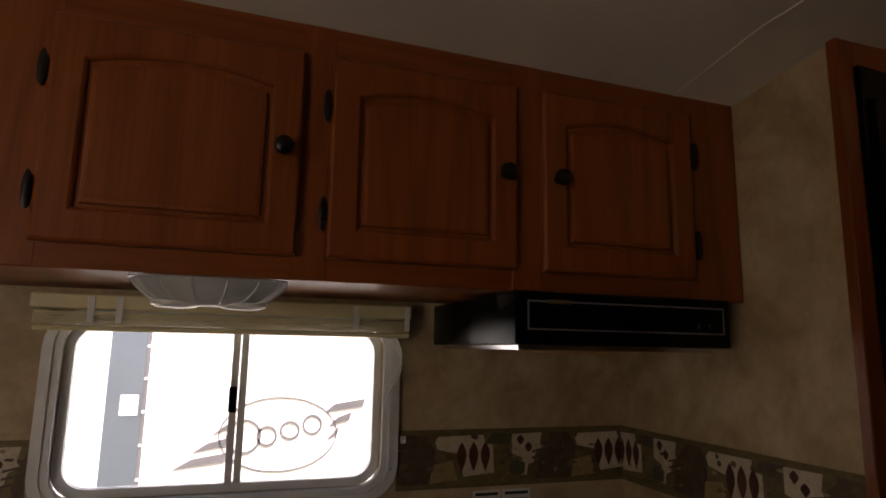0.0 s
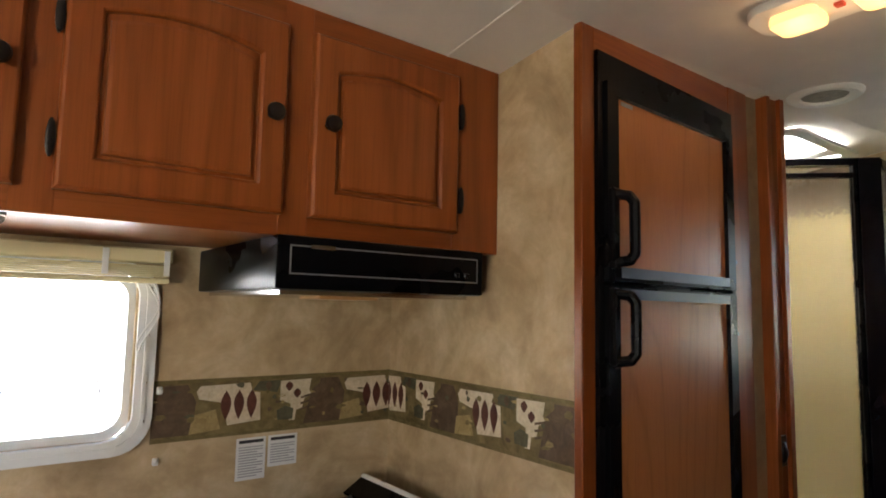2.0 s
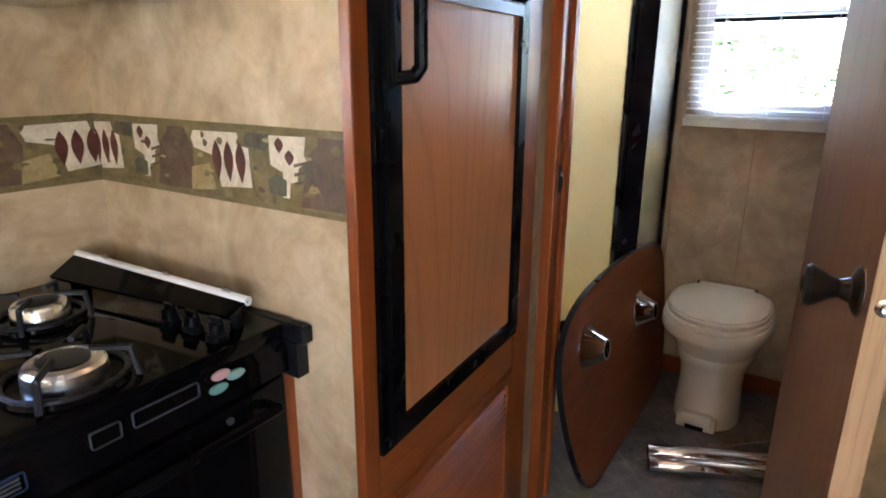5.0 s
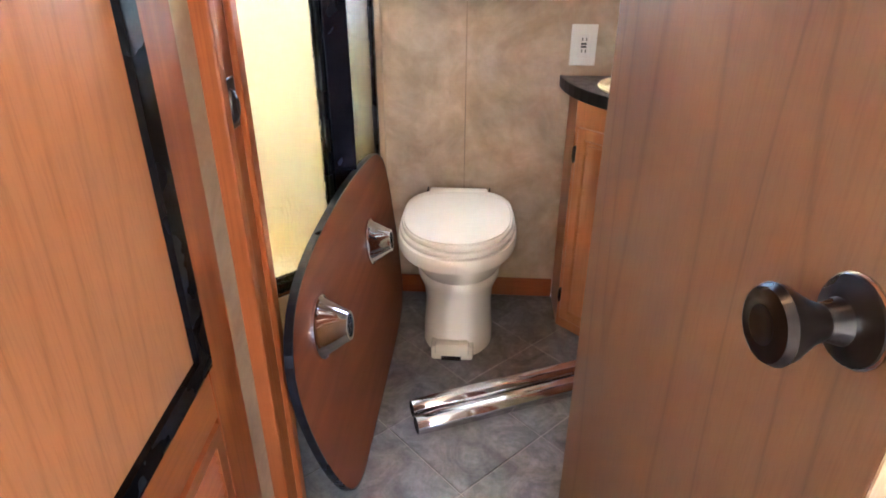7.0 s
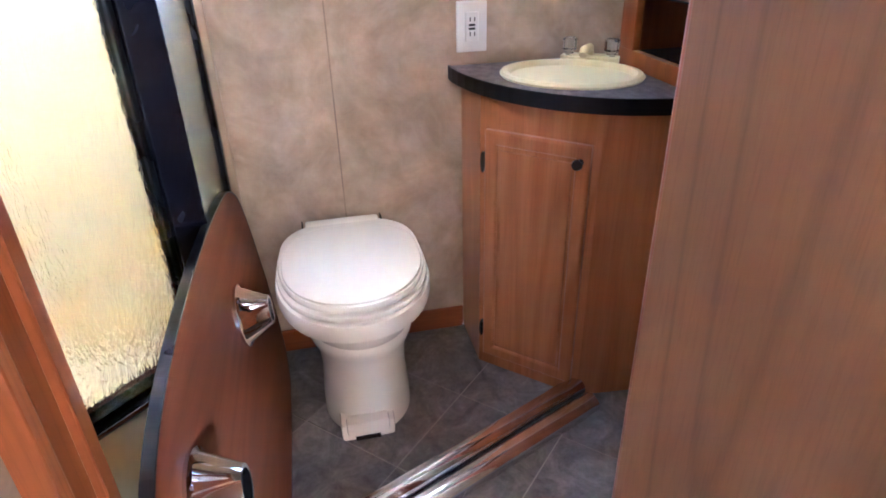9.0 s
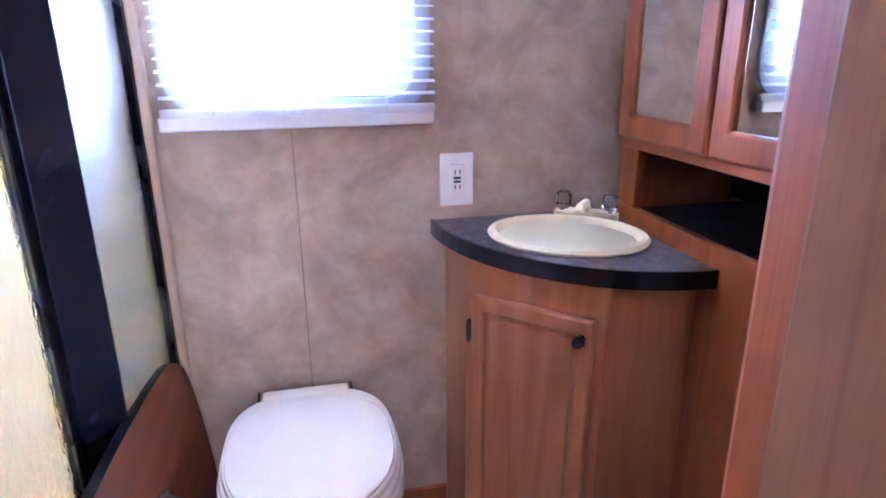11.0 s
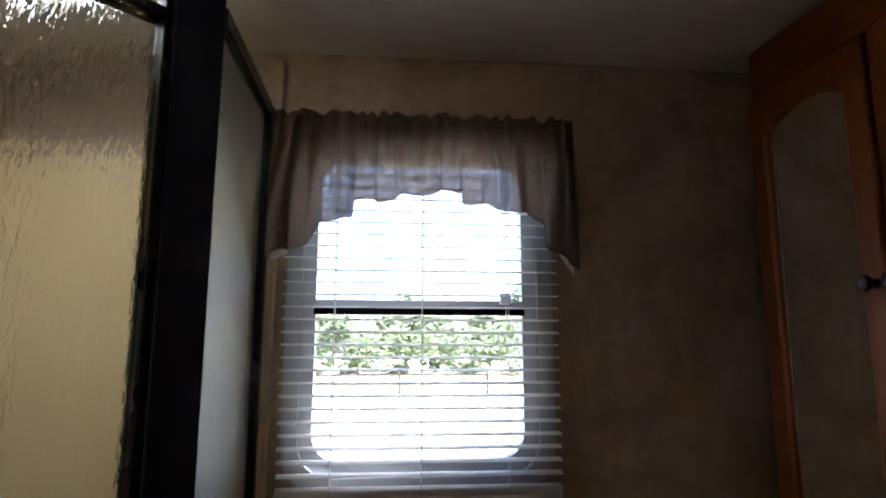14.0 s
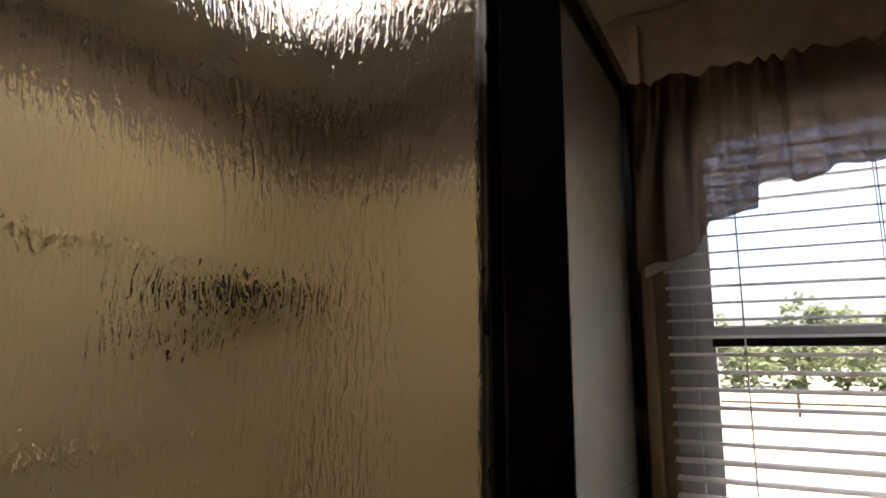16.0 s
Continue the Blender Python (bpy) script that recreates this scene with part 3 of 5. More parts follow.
for k in range(3, 7):
    border_block("y", -0.1635 + 0.37 * k, 3.2, -1, 1.328)
for k in range(3):
    border_block("x", -0.1295 + 0.37 * k, WALL_Y - 0.905, 1)

# ---- warning labels on the galley wall ----
for a, b, z0, z1 in ((0.93, 1.0, 0.962, 1.058), (1.006, 1.079, 0.985, 1.058)):
    lab = thing("warning_label", ((a + b) / 2, WALL_Y, z0), "white printed warning label stuck on the wallpaper", "label", "warning labels")
    part("sheet", box((a, WALL_Y - 0.0015, z0), (b, WALL_Y - 0.0004, z1)), PAPER_WHITE, lab)
    part("heading", box((a + 0.006, WALL_Y - 0.0022, z1 - 0.012), (b - 0.006, WALL_Y - 0.0014, z1 - 0.005)), INK_DARK, lab)
    bm = bmesh.new()
    zz, k = z1 - 0.02, 0
    while zz > z0 + 0.006:
        bx(bm, (a + 0.006, WALL_Y - 0.0022, zz - 0.0025), (b - 0.006 - 0.014 * (k % 3 == 2), WALL_Y - 0.0014, zz))
        zz -= 0.006
        k += 1
    part("print", bm, LABEL_INK, lab)


# ---- cabinet doors ----
def cabinet_door(parent, origin, u, w, h, material, panel_mat, arch=0.0, t=0.02, stile=0.05, mirror=None):
    """A framed door in the plane of u (level) and z, its front along n; origin: the lower corner of its back."""
    u = Vector(u).normalized()
    n = Vector((u.y, -u.x, 0))
    m = Matrix(((u.x, 0, n.x, origin[0]), (u.y, 0, n.y, origin[1]), (0, 1, 0, origin[2]), (0, 0, 0, 1)))
    door = part("door", rails(w, h, t, stile, arch, m), material, parent)
    inner = [(stile, stile), (w - stile, stile), *arch_top(w, h, stile, arch)]
    if mirror is None:
        mid = [(stile + 0.004, stile + 0.004), (w - stile - 0.004, stile + 0.004), *arch_top(w, h - 0.004, stile + 0.004, arch)]
        bm = prism(bmesh.new(), inner, 0.008, m @ Matrix.Translation((0, 0, 0.002)))
        cx, cy = w / 2, h / 2
        small = [(cx + (x - cx) * (1 - 0.006 / w), cy + (y - cy) * (1 - 0.006 / h)) for x, y in mid]
        prism(bm, small, 0.0165, m @ Matrix.Translation((0, 0, 0.001)), 0.0075)
        part("panel", bm, panel_mat, door)
    else:
        part("mirror", prism(bmesh.new(), inner, 0.006, m @ Matrix.Translation((0, 0, 0.004))), mirror, door, "plain silvered mirror")
    return door, m


def arch_top(w, h, s, arch, n=10):
    return [(w - s - (w - 2 * s) * k / n, h - s - arch * (2 * k / n - 1) ** 2) for k in range(n + 1)]


def rails(w, h, t, s, arch, m):
    """The door's frame, one piece with an arched opening and eased edges."""
    top = arch_top(w, h, s, arch)
    n = len(top) - 1
    inner = [(s, s), (w - s, s), *top]
    outer = [(0, 0), (w, 0)] + [(w - w * k / n, h) for k in range(n + 1)]
    b = ring_prism(bmesh.new(), outer, inner, t, Matrix.Identity(4))
    rim = lambda v: min(v.co.x, w - v.co.x, v.co.y, h - v.co.y) < 1e-5
    front = [e for e in b.edges if all(v.co.z > t - 1e-5 for v in e.verts)]
    edges = [e for e in front if len({rim(v) for v in e.verts}) == 1 and len(e.link_faces) == 2 and any(abs(f.normal.z) < 0.5 for f in e.link_faces)]
    bmesh.ops.bevel(b, geom=edges, offset=0.006, segments=3, affect="EDGES", profile=0.35)
    return merge(bmesh.new(), b, m)


def knob(parent, m, x, y, t, r=0.016):
    lathe_m = m @ Matrix.Translation((x, y, t))
    part("knob", lathe(bmesh.new(), [(0.008, 0), (0.006, 0.01), (r * 0.8, 0.014), (r, 0.02), (r * 0.85, 0.027), (r * 0.4, 0.03), (0.0, 0.0305)], lathe_m, 18), BRONZE, parent, "dark bronze knob", True)


def hinge(parent, m, x, y, t):
    part("hinge", lathe(bmesh.new(), [(0.0, -0.004), (0.006, 0), (0.0065, 0.01), (0.0, 0.014)], m @ Matrix.Translation((x, y, t - 0.008)), 14, 1.0, 4.4), BRONZE, parent, "dark oval hinge", True)


# ---- upper galley cabinets ----
upper = thing("wall_cabinet", (0.6, 1.35, 1.495), "stained oak wall cabinet with three arched doors", "cabinet")
FRONT = 1.135
bm = box((-0.35, FRONT + 0.022, 1.497), (SIDE_X - 0.001, WALL_Y - 0.001, 1.515))
bx(bm, (-0.35, FRONT + 0.02, 1.515), (-0.332, WALL_Y - 0.001, 1.84))
part("carcass", bm, OAK_X, upper)
for a, b in ((-0.35, 0.105), (0.453, 0.508), (0.832, 0.888), (1.212, SIDE_X - 0.001)):
    part("stile", box((a, FRONT, 1.49), (b, FRONT + 0.021, 1.93), 0.0015), OAK, upper)
part("rail", box((-0.35, FRONT + 0.0008, 1.489), (SIDE_X - 0.001, FRONT + 0.0205, 1.53), 0.0015), OAK_X, upper)
part("rail", box((-0.35, FRONT + 0.0008, 1.858), (SIDE_X - 0.001, FRONT + 0.0205, 1.93), 0.0015), OAK_X, upper)
for a, b, side in ((0.098, 0.458, 1), (0.503, 0.836, 1), (0.886, 1.216, 0)):
    d, m = cabinet_door(upper, (a, FRONT, 1.525), (1, 0, 0), b - a, 0.338, OAK, OAK, 0.018)
    knob(d, m, b - a - 0.028 if side else 0.028, 0.168, 0.02)
    for z in (0.07, 0.25):
        hinge(d, m, -0.007 if side else b - a + 0.007, z, 0.016)

lamp = thing("cabinet_light", (0.335, 1.22, 1.46), "clear plastic double lamp under the wall cabinet", "lamp")
part("base", prism(bmesh.new(), rounded(0.213, 1.16, 0.456, 1.29, 0.05), 0.008, Matrix.Translation((0, 0, 1.489))), WHITE, lamp)
bm = bmesh.new()
lathe(bm, [(0.12, 0.0), (0.112, -0.012), (0.09, -0.03), (0.06, -0.04), (0.0, -0.042)], Matrix.Translation((0.335, 1.222, 1.489)), 30, 1.0, 0.52)
part("diffuser", bm, RIBBED, lamp, "clear ribbed lens", True)
for x in (0.285, 0.385):
    part("bulb_window", lathe(bmesh.new(), [(0.034, 0.0), (0.034, -0.006), (0.026, -0.01), (0.0, -0.012)], Matrix.Translation((x, 1.212, 1.4545)), 24, 1.1, 0.7), WHITE, lamp, "bright oval lens window", True)
for k in range(14):
    a = math.pi * 2 * k / 14
    part("rib", tube(bmesh.new(), [(0.335 + q * math.cos(a), 1.222 + 0.52 * q * math.sin(a), 1.489 - d) for q, d in ((0.119, 0.002), (0.112, 0.0125), (0.09, 0.0305), (0.07, 0.0375))], 0.0018, 6), WHITE, lamp)

# ---- range hood ----
hood = thing("range_hood", (1.05, 1.34, 1.395), "black enamel range hood with silver line trim", "range hood")
HX0, HX1, HY = 0.824, 1.278, 1.108
bm = box((HX0, HY, 1.396), (HX1, WALL_Y - 0.001, 1.489), 0.006, 2)
part("body", bm, HOOD, hood, "", True)
part("underside", box((HX0 + 0.02, HY + 0.03, 1.388), (HX1 - 0.02, WALL_Y - 0.02, 1.397)), STEEL, hood)
part("lamp_lens", box((0.95, 1.2, 1.382), (1.08, 1.3, 1.389), 0.003), AMBER, hood, "amber hood lamp lens")
for lo, hi in (((0.848, 1.422), (1.262, 1.4245)), ((0.848, 1.47), (1.262, 1.4725)), ((0.848, 1.422), (0.8505, 1.4725)), ((1.2595, 1.422), (1.262, 1.4725))):
    part("trim_line", box((lo[0], HY - 0.001, lo[1]), (hi[0], HY + 0.002, hi[1])), SILVER_LINE, hood)
part("badge", box((0.886, HY - 0.0016, 1.4675), (0.932, HY + 0.002, 1.4745)), STEEL, hood)
for x in (1.2, 1.225):
    part("switch", box((x, HY - 0.004, 1.432), (x + 0.013, HY + 0.002, 1.442), 0.002), BLACK_SATIN, hood)

# ---- galley counter, sink cover and base cabinets ----
def curve_pts(p0, p1, p2, n=6):
    return [tuple((1 - u) ** 2 * a + 2 * u * (1 - u) * b + u * u * c for a, b, c in zip(p0, p1, p2)) for u in [k / n for k in range(n + 1)]]


EDGE = [(0.79, 1.035), *curve_pts((0.765, 1.033), (0.735, 1.02), (0.715, 0.99)), (0.44, 0.61), (-1.3, 0.61)]
top = thing("galley_worktop", (0.2, 1.2, 0.835), "stone-look laminate worktop with a black edge", "worktop")
part("slab", prism(bmesh.new(), [(-1.3, WALL_Y - 0.001), (0.79, WALL_Y - 0.001)] + EDGE, 0.034, Matrix.Translation((0, 0, 0.836))), COUNTER, top)
bm = bmesh.new()
for a, b in zip(EDGE, EDGE[1:]):
    a, b = Vector(a), Vector(b)
    d = (b - a).normalized()
    nrm = Vector((-d.y, d.x)) * 0.006
    q = [a - d * 0.001, b + d * 0.001, b + d * 0.001 + nrm, a - d * 0.001 + nrm]
    prism(bm, [(v.x, v.y) for v in q], 0.0345, Matrix.Translation((0, 0, 0.8345)))
part("edge_strip", bm, EDGE_TRIM, top, "black edge strip")
part("splash_strip", box((0.0, WALL_Y - 0.012, 0.87), (0.79, WALL_Y - 0.001, 0.878), 0.003), COUNTER, top)

cov = thing("sink_cover", (0.5, 1.0, 0.872), "thick white plastic sink cover board", "sink cover")
mc = Matrix.Translation((0.762, 1.172, 0.871)) @ Matrix.Rotation(math.atan2(-0.36, -0.28), 4, "Z")
part("board", prism(bmesh.new(), rounded(0.0, -0.44, 0.46, 0.0, 0.018), 0.02, mc, 0.004), WHITE_BOARD, cov, "", True)

base = thing("sink_base_cabinet", (0.5, 0.85, 0.0), "stained oak base cabinet under the angled worktop", "cabinet")
ud = Vector((0.715 - 0.44, 0.99 - 0.61, 0)).normalized()
inset = Vector((ud.y, -ud.x, 0)) * -0.03
a0 = Vector((0.44, 0.61, 0)) + inset
L = (Vector((0.735, 1.02, 0)) - Vector((0.44, 0.61, 0))).length
mm = Matrix(((ud.x, 0, ud.y, a0.x), (ud.y, 0, -ud.x, a0.y), (0, 1, 0, 0), (0, 0, 0, 1)))
bm = prism(bmesh.new(), [(0, 0), (L, 0), (L, 0.834), (0, 0.834)], 0.018, mm @ Matrix.Translation((0, 0, -0.018)))
bx(bm, (0.77, 1.06, 0.0), (0.788, WALL_Y - 0.002, 0.834))
bx(bm, (0.7, 1.042, 0.0), (0.789, 1.062, 0.834))
part("body", bm, OAK, base)
d, m = cabinet_door(base, tuple(a0 + ud * 0.06 + Vector((0, 0, 0.09))), tuple(ud), L - 0.12, 0.68, OAK, OAK, 0.016)
knob(d, m, L - 0.12 - 0.026, 0.56, 0.02)
side_cab = thing("base_cabinet", (-0.4, 1.1, 0.0), "stained oak base cabinet below the worktop", "cabinet")
part("body", box((-1.28, 0.64, 0.0), (0.40, WALL_Y - 0.002, 0.834)), OAK, side_cab)

# ---- gas range ----
rng_ = thing("gas_range", (1.06, 1.3, 0.0), "black enamel three-burner gas range and oven", "gas range")
RX0, RX1, RY = 0.797, 1.312, 1.035
part("body", box((RX0, RY + 0.012, 0.02), (RX1, WALL_Y - 0.004, 0.856)), BLACK_SATIN, rng_)
part("cooktop", box((RX0 - 0.004, RY + 0.004, 0.856), (RX1 + 0.004, WALL_Y - 0.004, 0.885), 0.007, 2), BLACK, rng_, "glossy black cooktop", True)
bm = prism(bmesh.new(), [(RY + 0.014, 0.8), (RY - 0.006, 0.803), (RY - 0.004, 0.835), (RY + 0.008, 0.862), (RY + 0.02, 0.866)], RX1 - RX0, Matrix.Translation((RX0, 0, 0)) @ FACE_X)
part("control_panel", bm, BLACK, rng_)
bow = [(RX0 + 0.004 + (RX1 - RX0 - 0.008) * k / 12, RY + 0.004 - 0.016 * (1 - (k / 6 - 1) ** 4)) for k in range(13)]
bm = prism(bmesh.new(), bow + [(RX1 - 0.004, RY + 0.03), (RX0 + 0.004, RY + 0.03)], 0.61, Matrix.Translation((0, 0, 0.185)), 0.004)
oven = part("oven_door", bm, BLACK, rng_, "bowed black glass oven door", True)
part("handle", tube(bmesh.new(), [(RX0 + 0.05, RY - 0.01, 0.765), (RX0 + 0.05, RY - 0.034, 0.765), (RX1 - 0.05, RY - 0.034, 0.765), (RX1 - 0.05, RY - 0.01, 0.765)], 0.008, 10), BLACK_SATIN, oven, "", True)
part("drawer", box((RX0 + 0.004, RY - 0.006, 0.03), (RX1 - 0.004, RY + 0.02, 0.178), 0.004), BLACK, rng_)
part("side_strip", box((RX0 - 0.009, RY - 0.004, 0.868), (RX0 - 0.0045, WALL_Y - 0.01, 0.888), 0.001), STEEL, rng_, "thin bright joint strip")
for cx, cy, r in ((0.9, 1.32, 0.052), (1.105, 1.38, 0.044), (1.02, 1.13, 0.052)):
    b = part("burner", lathe(bmesh.new(), [(r * 1.02, 0.0), (r * 0.98, 0.026), (r * 0.9, 0.031), (r * 0.72, 0.033), (r * 0.7, 0.03), (0.0, 0.03)], Matrix.Translation((cx, cy, 0.885)), 28), ALUMINIUM, rng_, "bright aluminium burner", True)
    part("drip_bowl", lathe(bmesh.new(), [(r * 1.5, 0.0), (r * 1.45, 0.006), (r * 1.1, 0.003), (0.0, 0.002)], Matrix.Translation((cx, cy, 0.885)), 28), BLACK, b, "black drip bowl", True)
    part("cap", lathe(bmesh.new(), [(r * 0.6, 0.0), (r * 0.62, 0.005), (r * 0.45, 0.008), (0.0, 0.0085)], Matrix.Translation((cx, cy, 0.914)), 24), IRON, b, "", True)
    g = bmesh.new()
    R = r * 1.42
    ringp = [(cx + R * math.cos(6.2832 * k / 24), cy + R * math.sin(6.2832 * k / 24), 0.895) for k in range(25)]
    tube(g, ringp, 0.0042, 6)
    for k in range(4):
        a = math.pi / 4 + math.pi / 2 * k
        ca, sa = math.cos(a), math.sin(a)
        tube(g, [(cx + R * ca * 1.22, cy + R * sa * 1.22, 0.888), (cx + R * ca * 1.12, cy + R * sa * 1.12, 0.928), (cx + R * 0.45 * ca, cy + R * 0.45 * sa, 0.931)], 0.0045, 6)
    part("grate", g, IRON, rng_, "black cast iron grate", True)
for x, y in ((1.215, 1.075), (1.212, 1.13), (1.21, 1.185)):
    kb = part("control_knob", lathe(bmesh.new(), [(0.017, 0.0), (0.017, 0.008), (0.013, 0.012), (0.012, 0.028), (0.0, 0.03)], Matrix.Translation((x, y, 0.885)), 16), BLACK_SATIN, rng_, "", True)
    part("grip", box((x - 0.004, y - 0.014, 0.913), (x + 0.004, y + 0.014, 0.922), 0.002), BLACK_SATIN, kb)
cp = thing("burner_cover", (1.26, 1.3, 0.9), "folded black range cover with a bright edge", "range cover")
A, B, C, D = Vector((1.275, 1.07, 0.925)), Vector((1.255, 1.545, 0.93)), Vector((1.2, 1.545, 0.897)), Vector((1.24, 1.07, 0.908))
bm = bmesh.new()
nn = (B - A).cross(D - A).normalized() * 0.007
vs = [bm.verts.new(p + o) for o in (Vector((0, 0, 0)), nn) for p in (A, B, C, D)]
for f in ((0, 1, 2, 3), (7, 6, 5, 4), (0, 4, 5, 1), (1, 5, 6, 2), (2, 6, 7, 3), (3, 7, 4, 0)):
    bm.faces.new([vs[k] for k in f])
bmesh.ops.recalc_face_normals(bm, faces=bm.faces[:])
part("panel", bm, BLACK, cp)
part("edge_moulding", tube(bmesh.new(), [tuple(A + Vector((0, 0, 0.004))), tuple(B + Vector((0, 0, 0.004)))], 0.008, 8), WHITE, cp, "bright white edge")
part("stand", box((1.225, 1.49, 0.885), (1.245, 1.53, 0.916)), BLACK_SATIN, cp)
part("stand", box((1.256, 1.08, 0.885), (1.27, 1.095, 0.917)), BLACK_SATIN, cp)
for u in (0.1, 0.42, 0.8):
    p = A.lerp(B, u)
    part("hinge_pin", rod(bmesh.new(), tuple(p + Vector((0, -0.008, 0.014))), tuple(p + Vector((0, 0.008, 0.014))), 0.004, seg=8), STEEL, cp)
for x0, x1, z0, z1, mt in ((0.868, 0.918, 0.826, 0.85, plain("blue_label", (0.012, 0.025, 0.07), 0.5)), (0.99, 1.03, 0.832, 0.856, PANEL_LINE), (1.045, 1.145, 0.834, 0.858, PANEL_LINE)):
    lb = part("panel_label", ring_prism(bmesh.new(), rounded(x0, z0, x1, z1, 0.004, 3), rounded(x0 + 0.0015, z0 + 0.0015, x1 - 0.0015, z1 - 0.0015, 0.003, 3), 0.004, Matrix.Translation((0, RY - 0.0068, 0)) @ FACE_Y), mt, rng_)
bm = bmesh.new()
for k in range(3):
    bx(bm, (0.875, RY - 0.0072, 0.831 + 0.006 * k), (0.911, RY - 0.003, 0.834 + 0.006 * k))
part("label_print", bm, PANEL_LINE, rng_)
for x, z, mt in ((1.182, 0.852, plain("pink_sticker", (0.6, 0.38, 0.4), 0.5)), (1.176, 0.832, plain("teal_sticker", (0.2, 0.42, 0.38), 0.5)), (1.208, 0.842, plain("mint_sticker", (0.3, 0.5, 0.45), 0.5))):
    part("oval_sticker", prism(bmesh.new(), [(x + 0.016 * math.cos(k * 0.3927), z + 0.0075 * math.sin(k * 0.3927)) for k in range(16)], 0.004, Matrix.Translation((0, RY - 0.0075, 0)) @ FACE_Y), mt, rng_)
part("door_emblem", rod(bmesh.new(), (1.185, RY - 0.015, 0.775), (1.185, RY - 0.01, 0.775), 0.006, seg=10), PANEL_LINE, rng_)
filler = thing("worktop_end_strip", (1.327, 1.02, 0.8), "black-edged worktop end beside the range", "worktop")
part("slab", box((1.317, 0.995, 0.852), (SIDE_X - 0.001, WALL_Y - 0.006, 0.884), 0.004), EDGE_TRIM, filler)
part("filler_panel", box((1.314, 1.05, 0.0), (SIDE_X - 0.001, 1.068, 0.852)), OAK, filler)
part("apron", box((1.316, 1.012, 0.79), (SIDE_X - 0.001, 1.05, 0.852)), EDGE_TRIM, filler)

# ---- refrigerator in its oak surround ----
sur = thing("fridge_surround", (SIDE_X, 0.89, 0.0), "stained oak fridge enclosure with a louvred vent panel", "fridge enclosure")
sur.rotation_euler = (0, 0, radians(4))
FY = 0.890
part("stile", box((SIDE_X - 0.006, FY, 0.0), (1.378, FY + 0.02, 1.955), 0.002), OAK, sur)
part("stile", box((1.97, FY, 0.0), (2.082, FY + 0.02, 1.975), 0.002), OAK, sur)
part("head_rail", box((1.378, FY + 0.0008, 1.888), (1.97, FY + 0.0195, 1.965), 0.001), OAK_X, sur)
part("mid_rail", box((1.378, FY + 0.0008, 0.548), (1.97, FY + 0.0195, 0.65), 0.001), OAK_X, sur)
part("bottom_rail", box((1.378, FY + 0.0008, 0.0), (1.97, FY + 0.0195, 0.11), 0.001), OAK_X, sur)
part("side_panel", box((2.02, FY + 0.021, 0.0), (2.04, WALL_Y - 0.06, 1.97)), OAK_Y, sur)
lv = part("vent_panel", box((1.4, FY + 0.008, 0.11), (1.968, FY + 0.0195, 0.548)), OAK_X, sur)
part("vent_frame", ring_prism(bmesh.new(), [(1.956, 0.545), (1.412, 0.545), (1.412, 0.115), (1.956, 0.115)], [(1.93, 0.52), (1.437, 0.52), (1.437, 0.14), (1.93, 0.14)], 0.01, Matrix.Translation((0, FY - 0.006, 0)) @ FACE_Y), OAK_X, lv)
for k in range(20):
    z = 0.15 + 0.0185 * k
    bm = prism(bmesh.new(), [(FY + 0.009, z), (FY - 0.003, z - 0.006), (FY - 0.005, z - 0.002), (FY + 0.008, z + 0.009)], 0.49, Matrix.Translation((1.438, 0, 0)) @ FACE_X)
    part("louvre", bm, OAK_X, lv)

fr = thing("refrigerator", (SIDE_X, 0.89, 0.0), "two-door fridge with oak panels and black frame", "refrigerator")
fr.rotation_euler = (0, 0, radians(4))
part("cabinet", box((1.4, FY + 0.02, 0.66), (1.967, WALL_Y - 0.05, 1.88)), BLACK_SATIN, fr)
part("frame", ring_prism(bmesh.new(), [(1.969, 1.889), (1.378, 1.889), (1.378, 0.651), (1.969, 0.651)], [(1.952, 1.83), (1.395, 1.83), (1.395, 0.668), (1.952, 0.668)], 0.03, Matrix.Translation((0, FY - 0.008, 0)) @ FACE_Y), BLACK_SATIN, fr, "black trim frame")
for z0, z1, h0, h1 in ((0.672, 1.418, 1.272, 1.404), (1.428, 1.828, 1.464, 1.6)):
    d = part("door", ring_prism(bmesh.new(), [(1.95, z1), (1.397, z1), (1.397, z0), (1.95, z0)], [(1.912, z1 - 0.024), (1.435, z1 - 0.024), (1.435, z0 + 0.028), (1.912, z0 + 0.028)], 0.04, Matrix.Translation((0, FY - 0.018, 0)) @ FACE_Y), BLACK_SATIN, fr, "black-framed fridge door")
    part("panel", box((1.432, FY - 0.008, z0 + 0.022), (1.915, FY + 0.01, z1 - 0.02)), FRIDGE_OAK, d, "oak door panel")
    hz = bmesh.new()
    tube(hz, [(1.412, FY - 0.02, h0), (1.432, FY - 0.042, h0 + 0.004), (1.438, FY - 0.05, h0 + 0.018), (1.438, FY - 0.05, h1 - 0.018), (1.432, FY - 0.042, h1 - 0.004), (1.412, FY - 0.02, h1)], 0.0105, 10)
    bx(hz, (1.399, FY - 0.028, h0 - 0.012), (1.424, FY - 0.014, h1 + 0.012), 0.004)
    part("handle", hz, BLACK_SATIN, d, "black loop handle", True)
part("split_strip", box((1.44, FY - 0.0195, 1.393), (1.91, FY - 0.0175, 1.414)), DARK_STEEL, fr)
part("split_strip", box((1.44, FY - 0.0195, 1.436), (1.91, FY - 0.0175, 1.457)), DARK_STEEL, fr)
part("badge", box((1.458, FY - 0.0095, 1.792), (1.5, FY - 0.007, 1.8)), SILVER_LINE, fr)
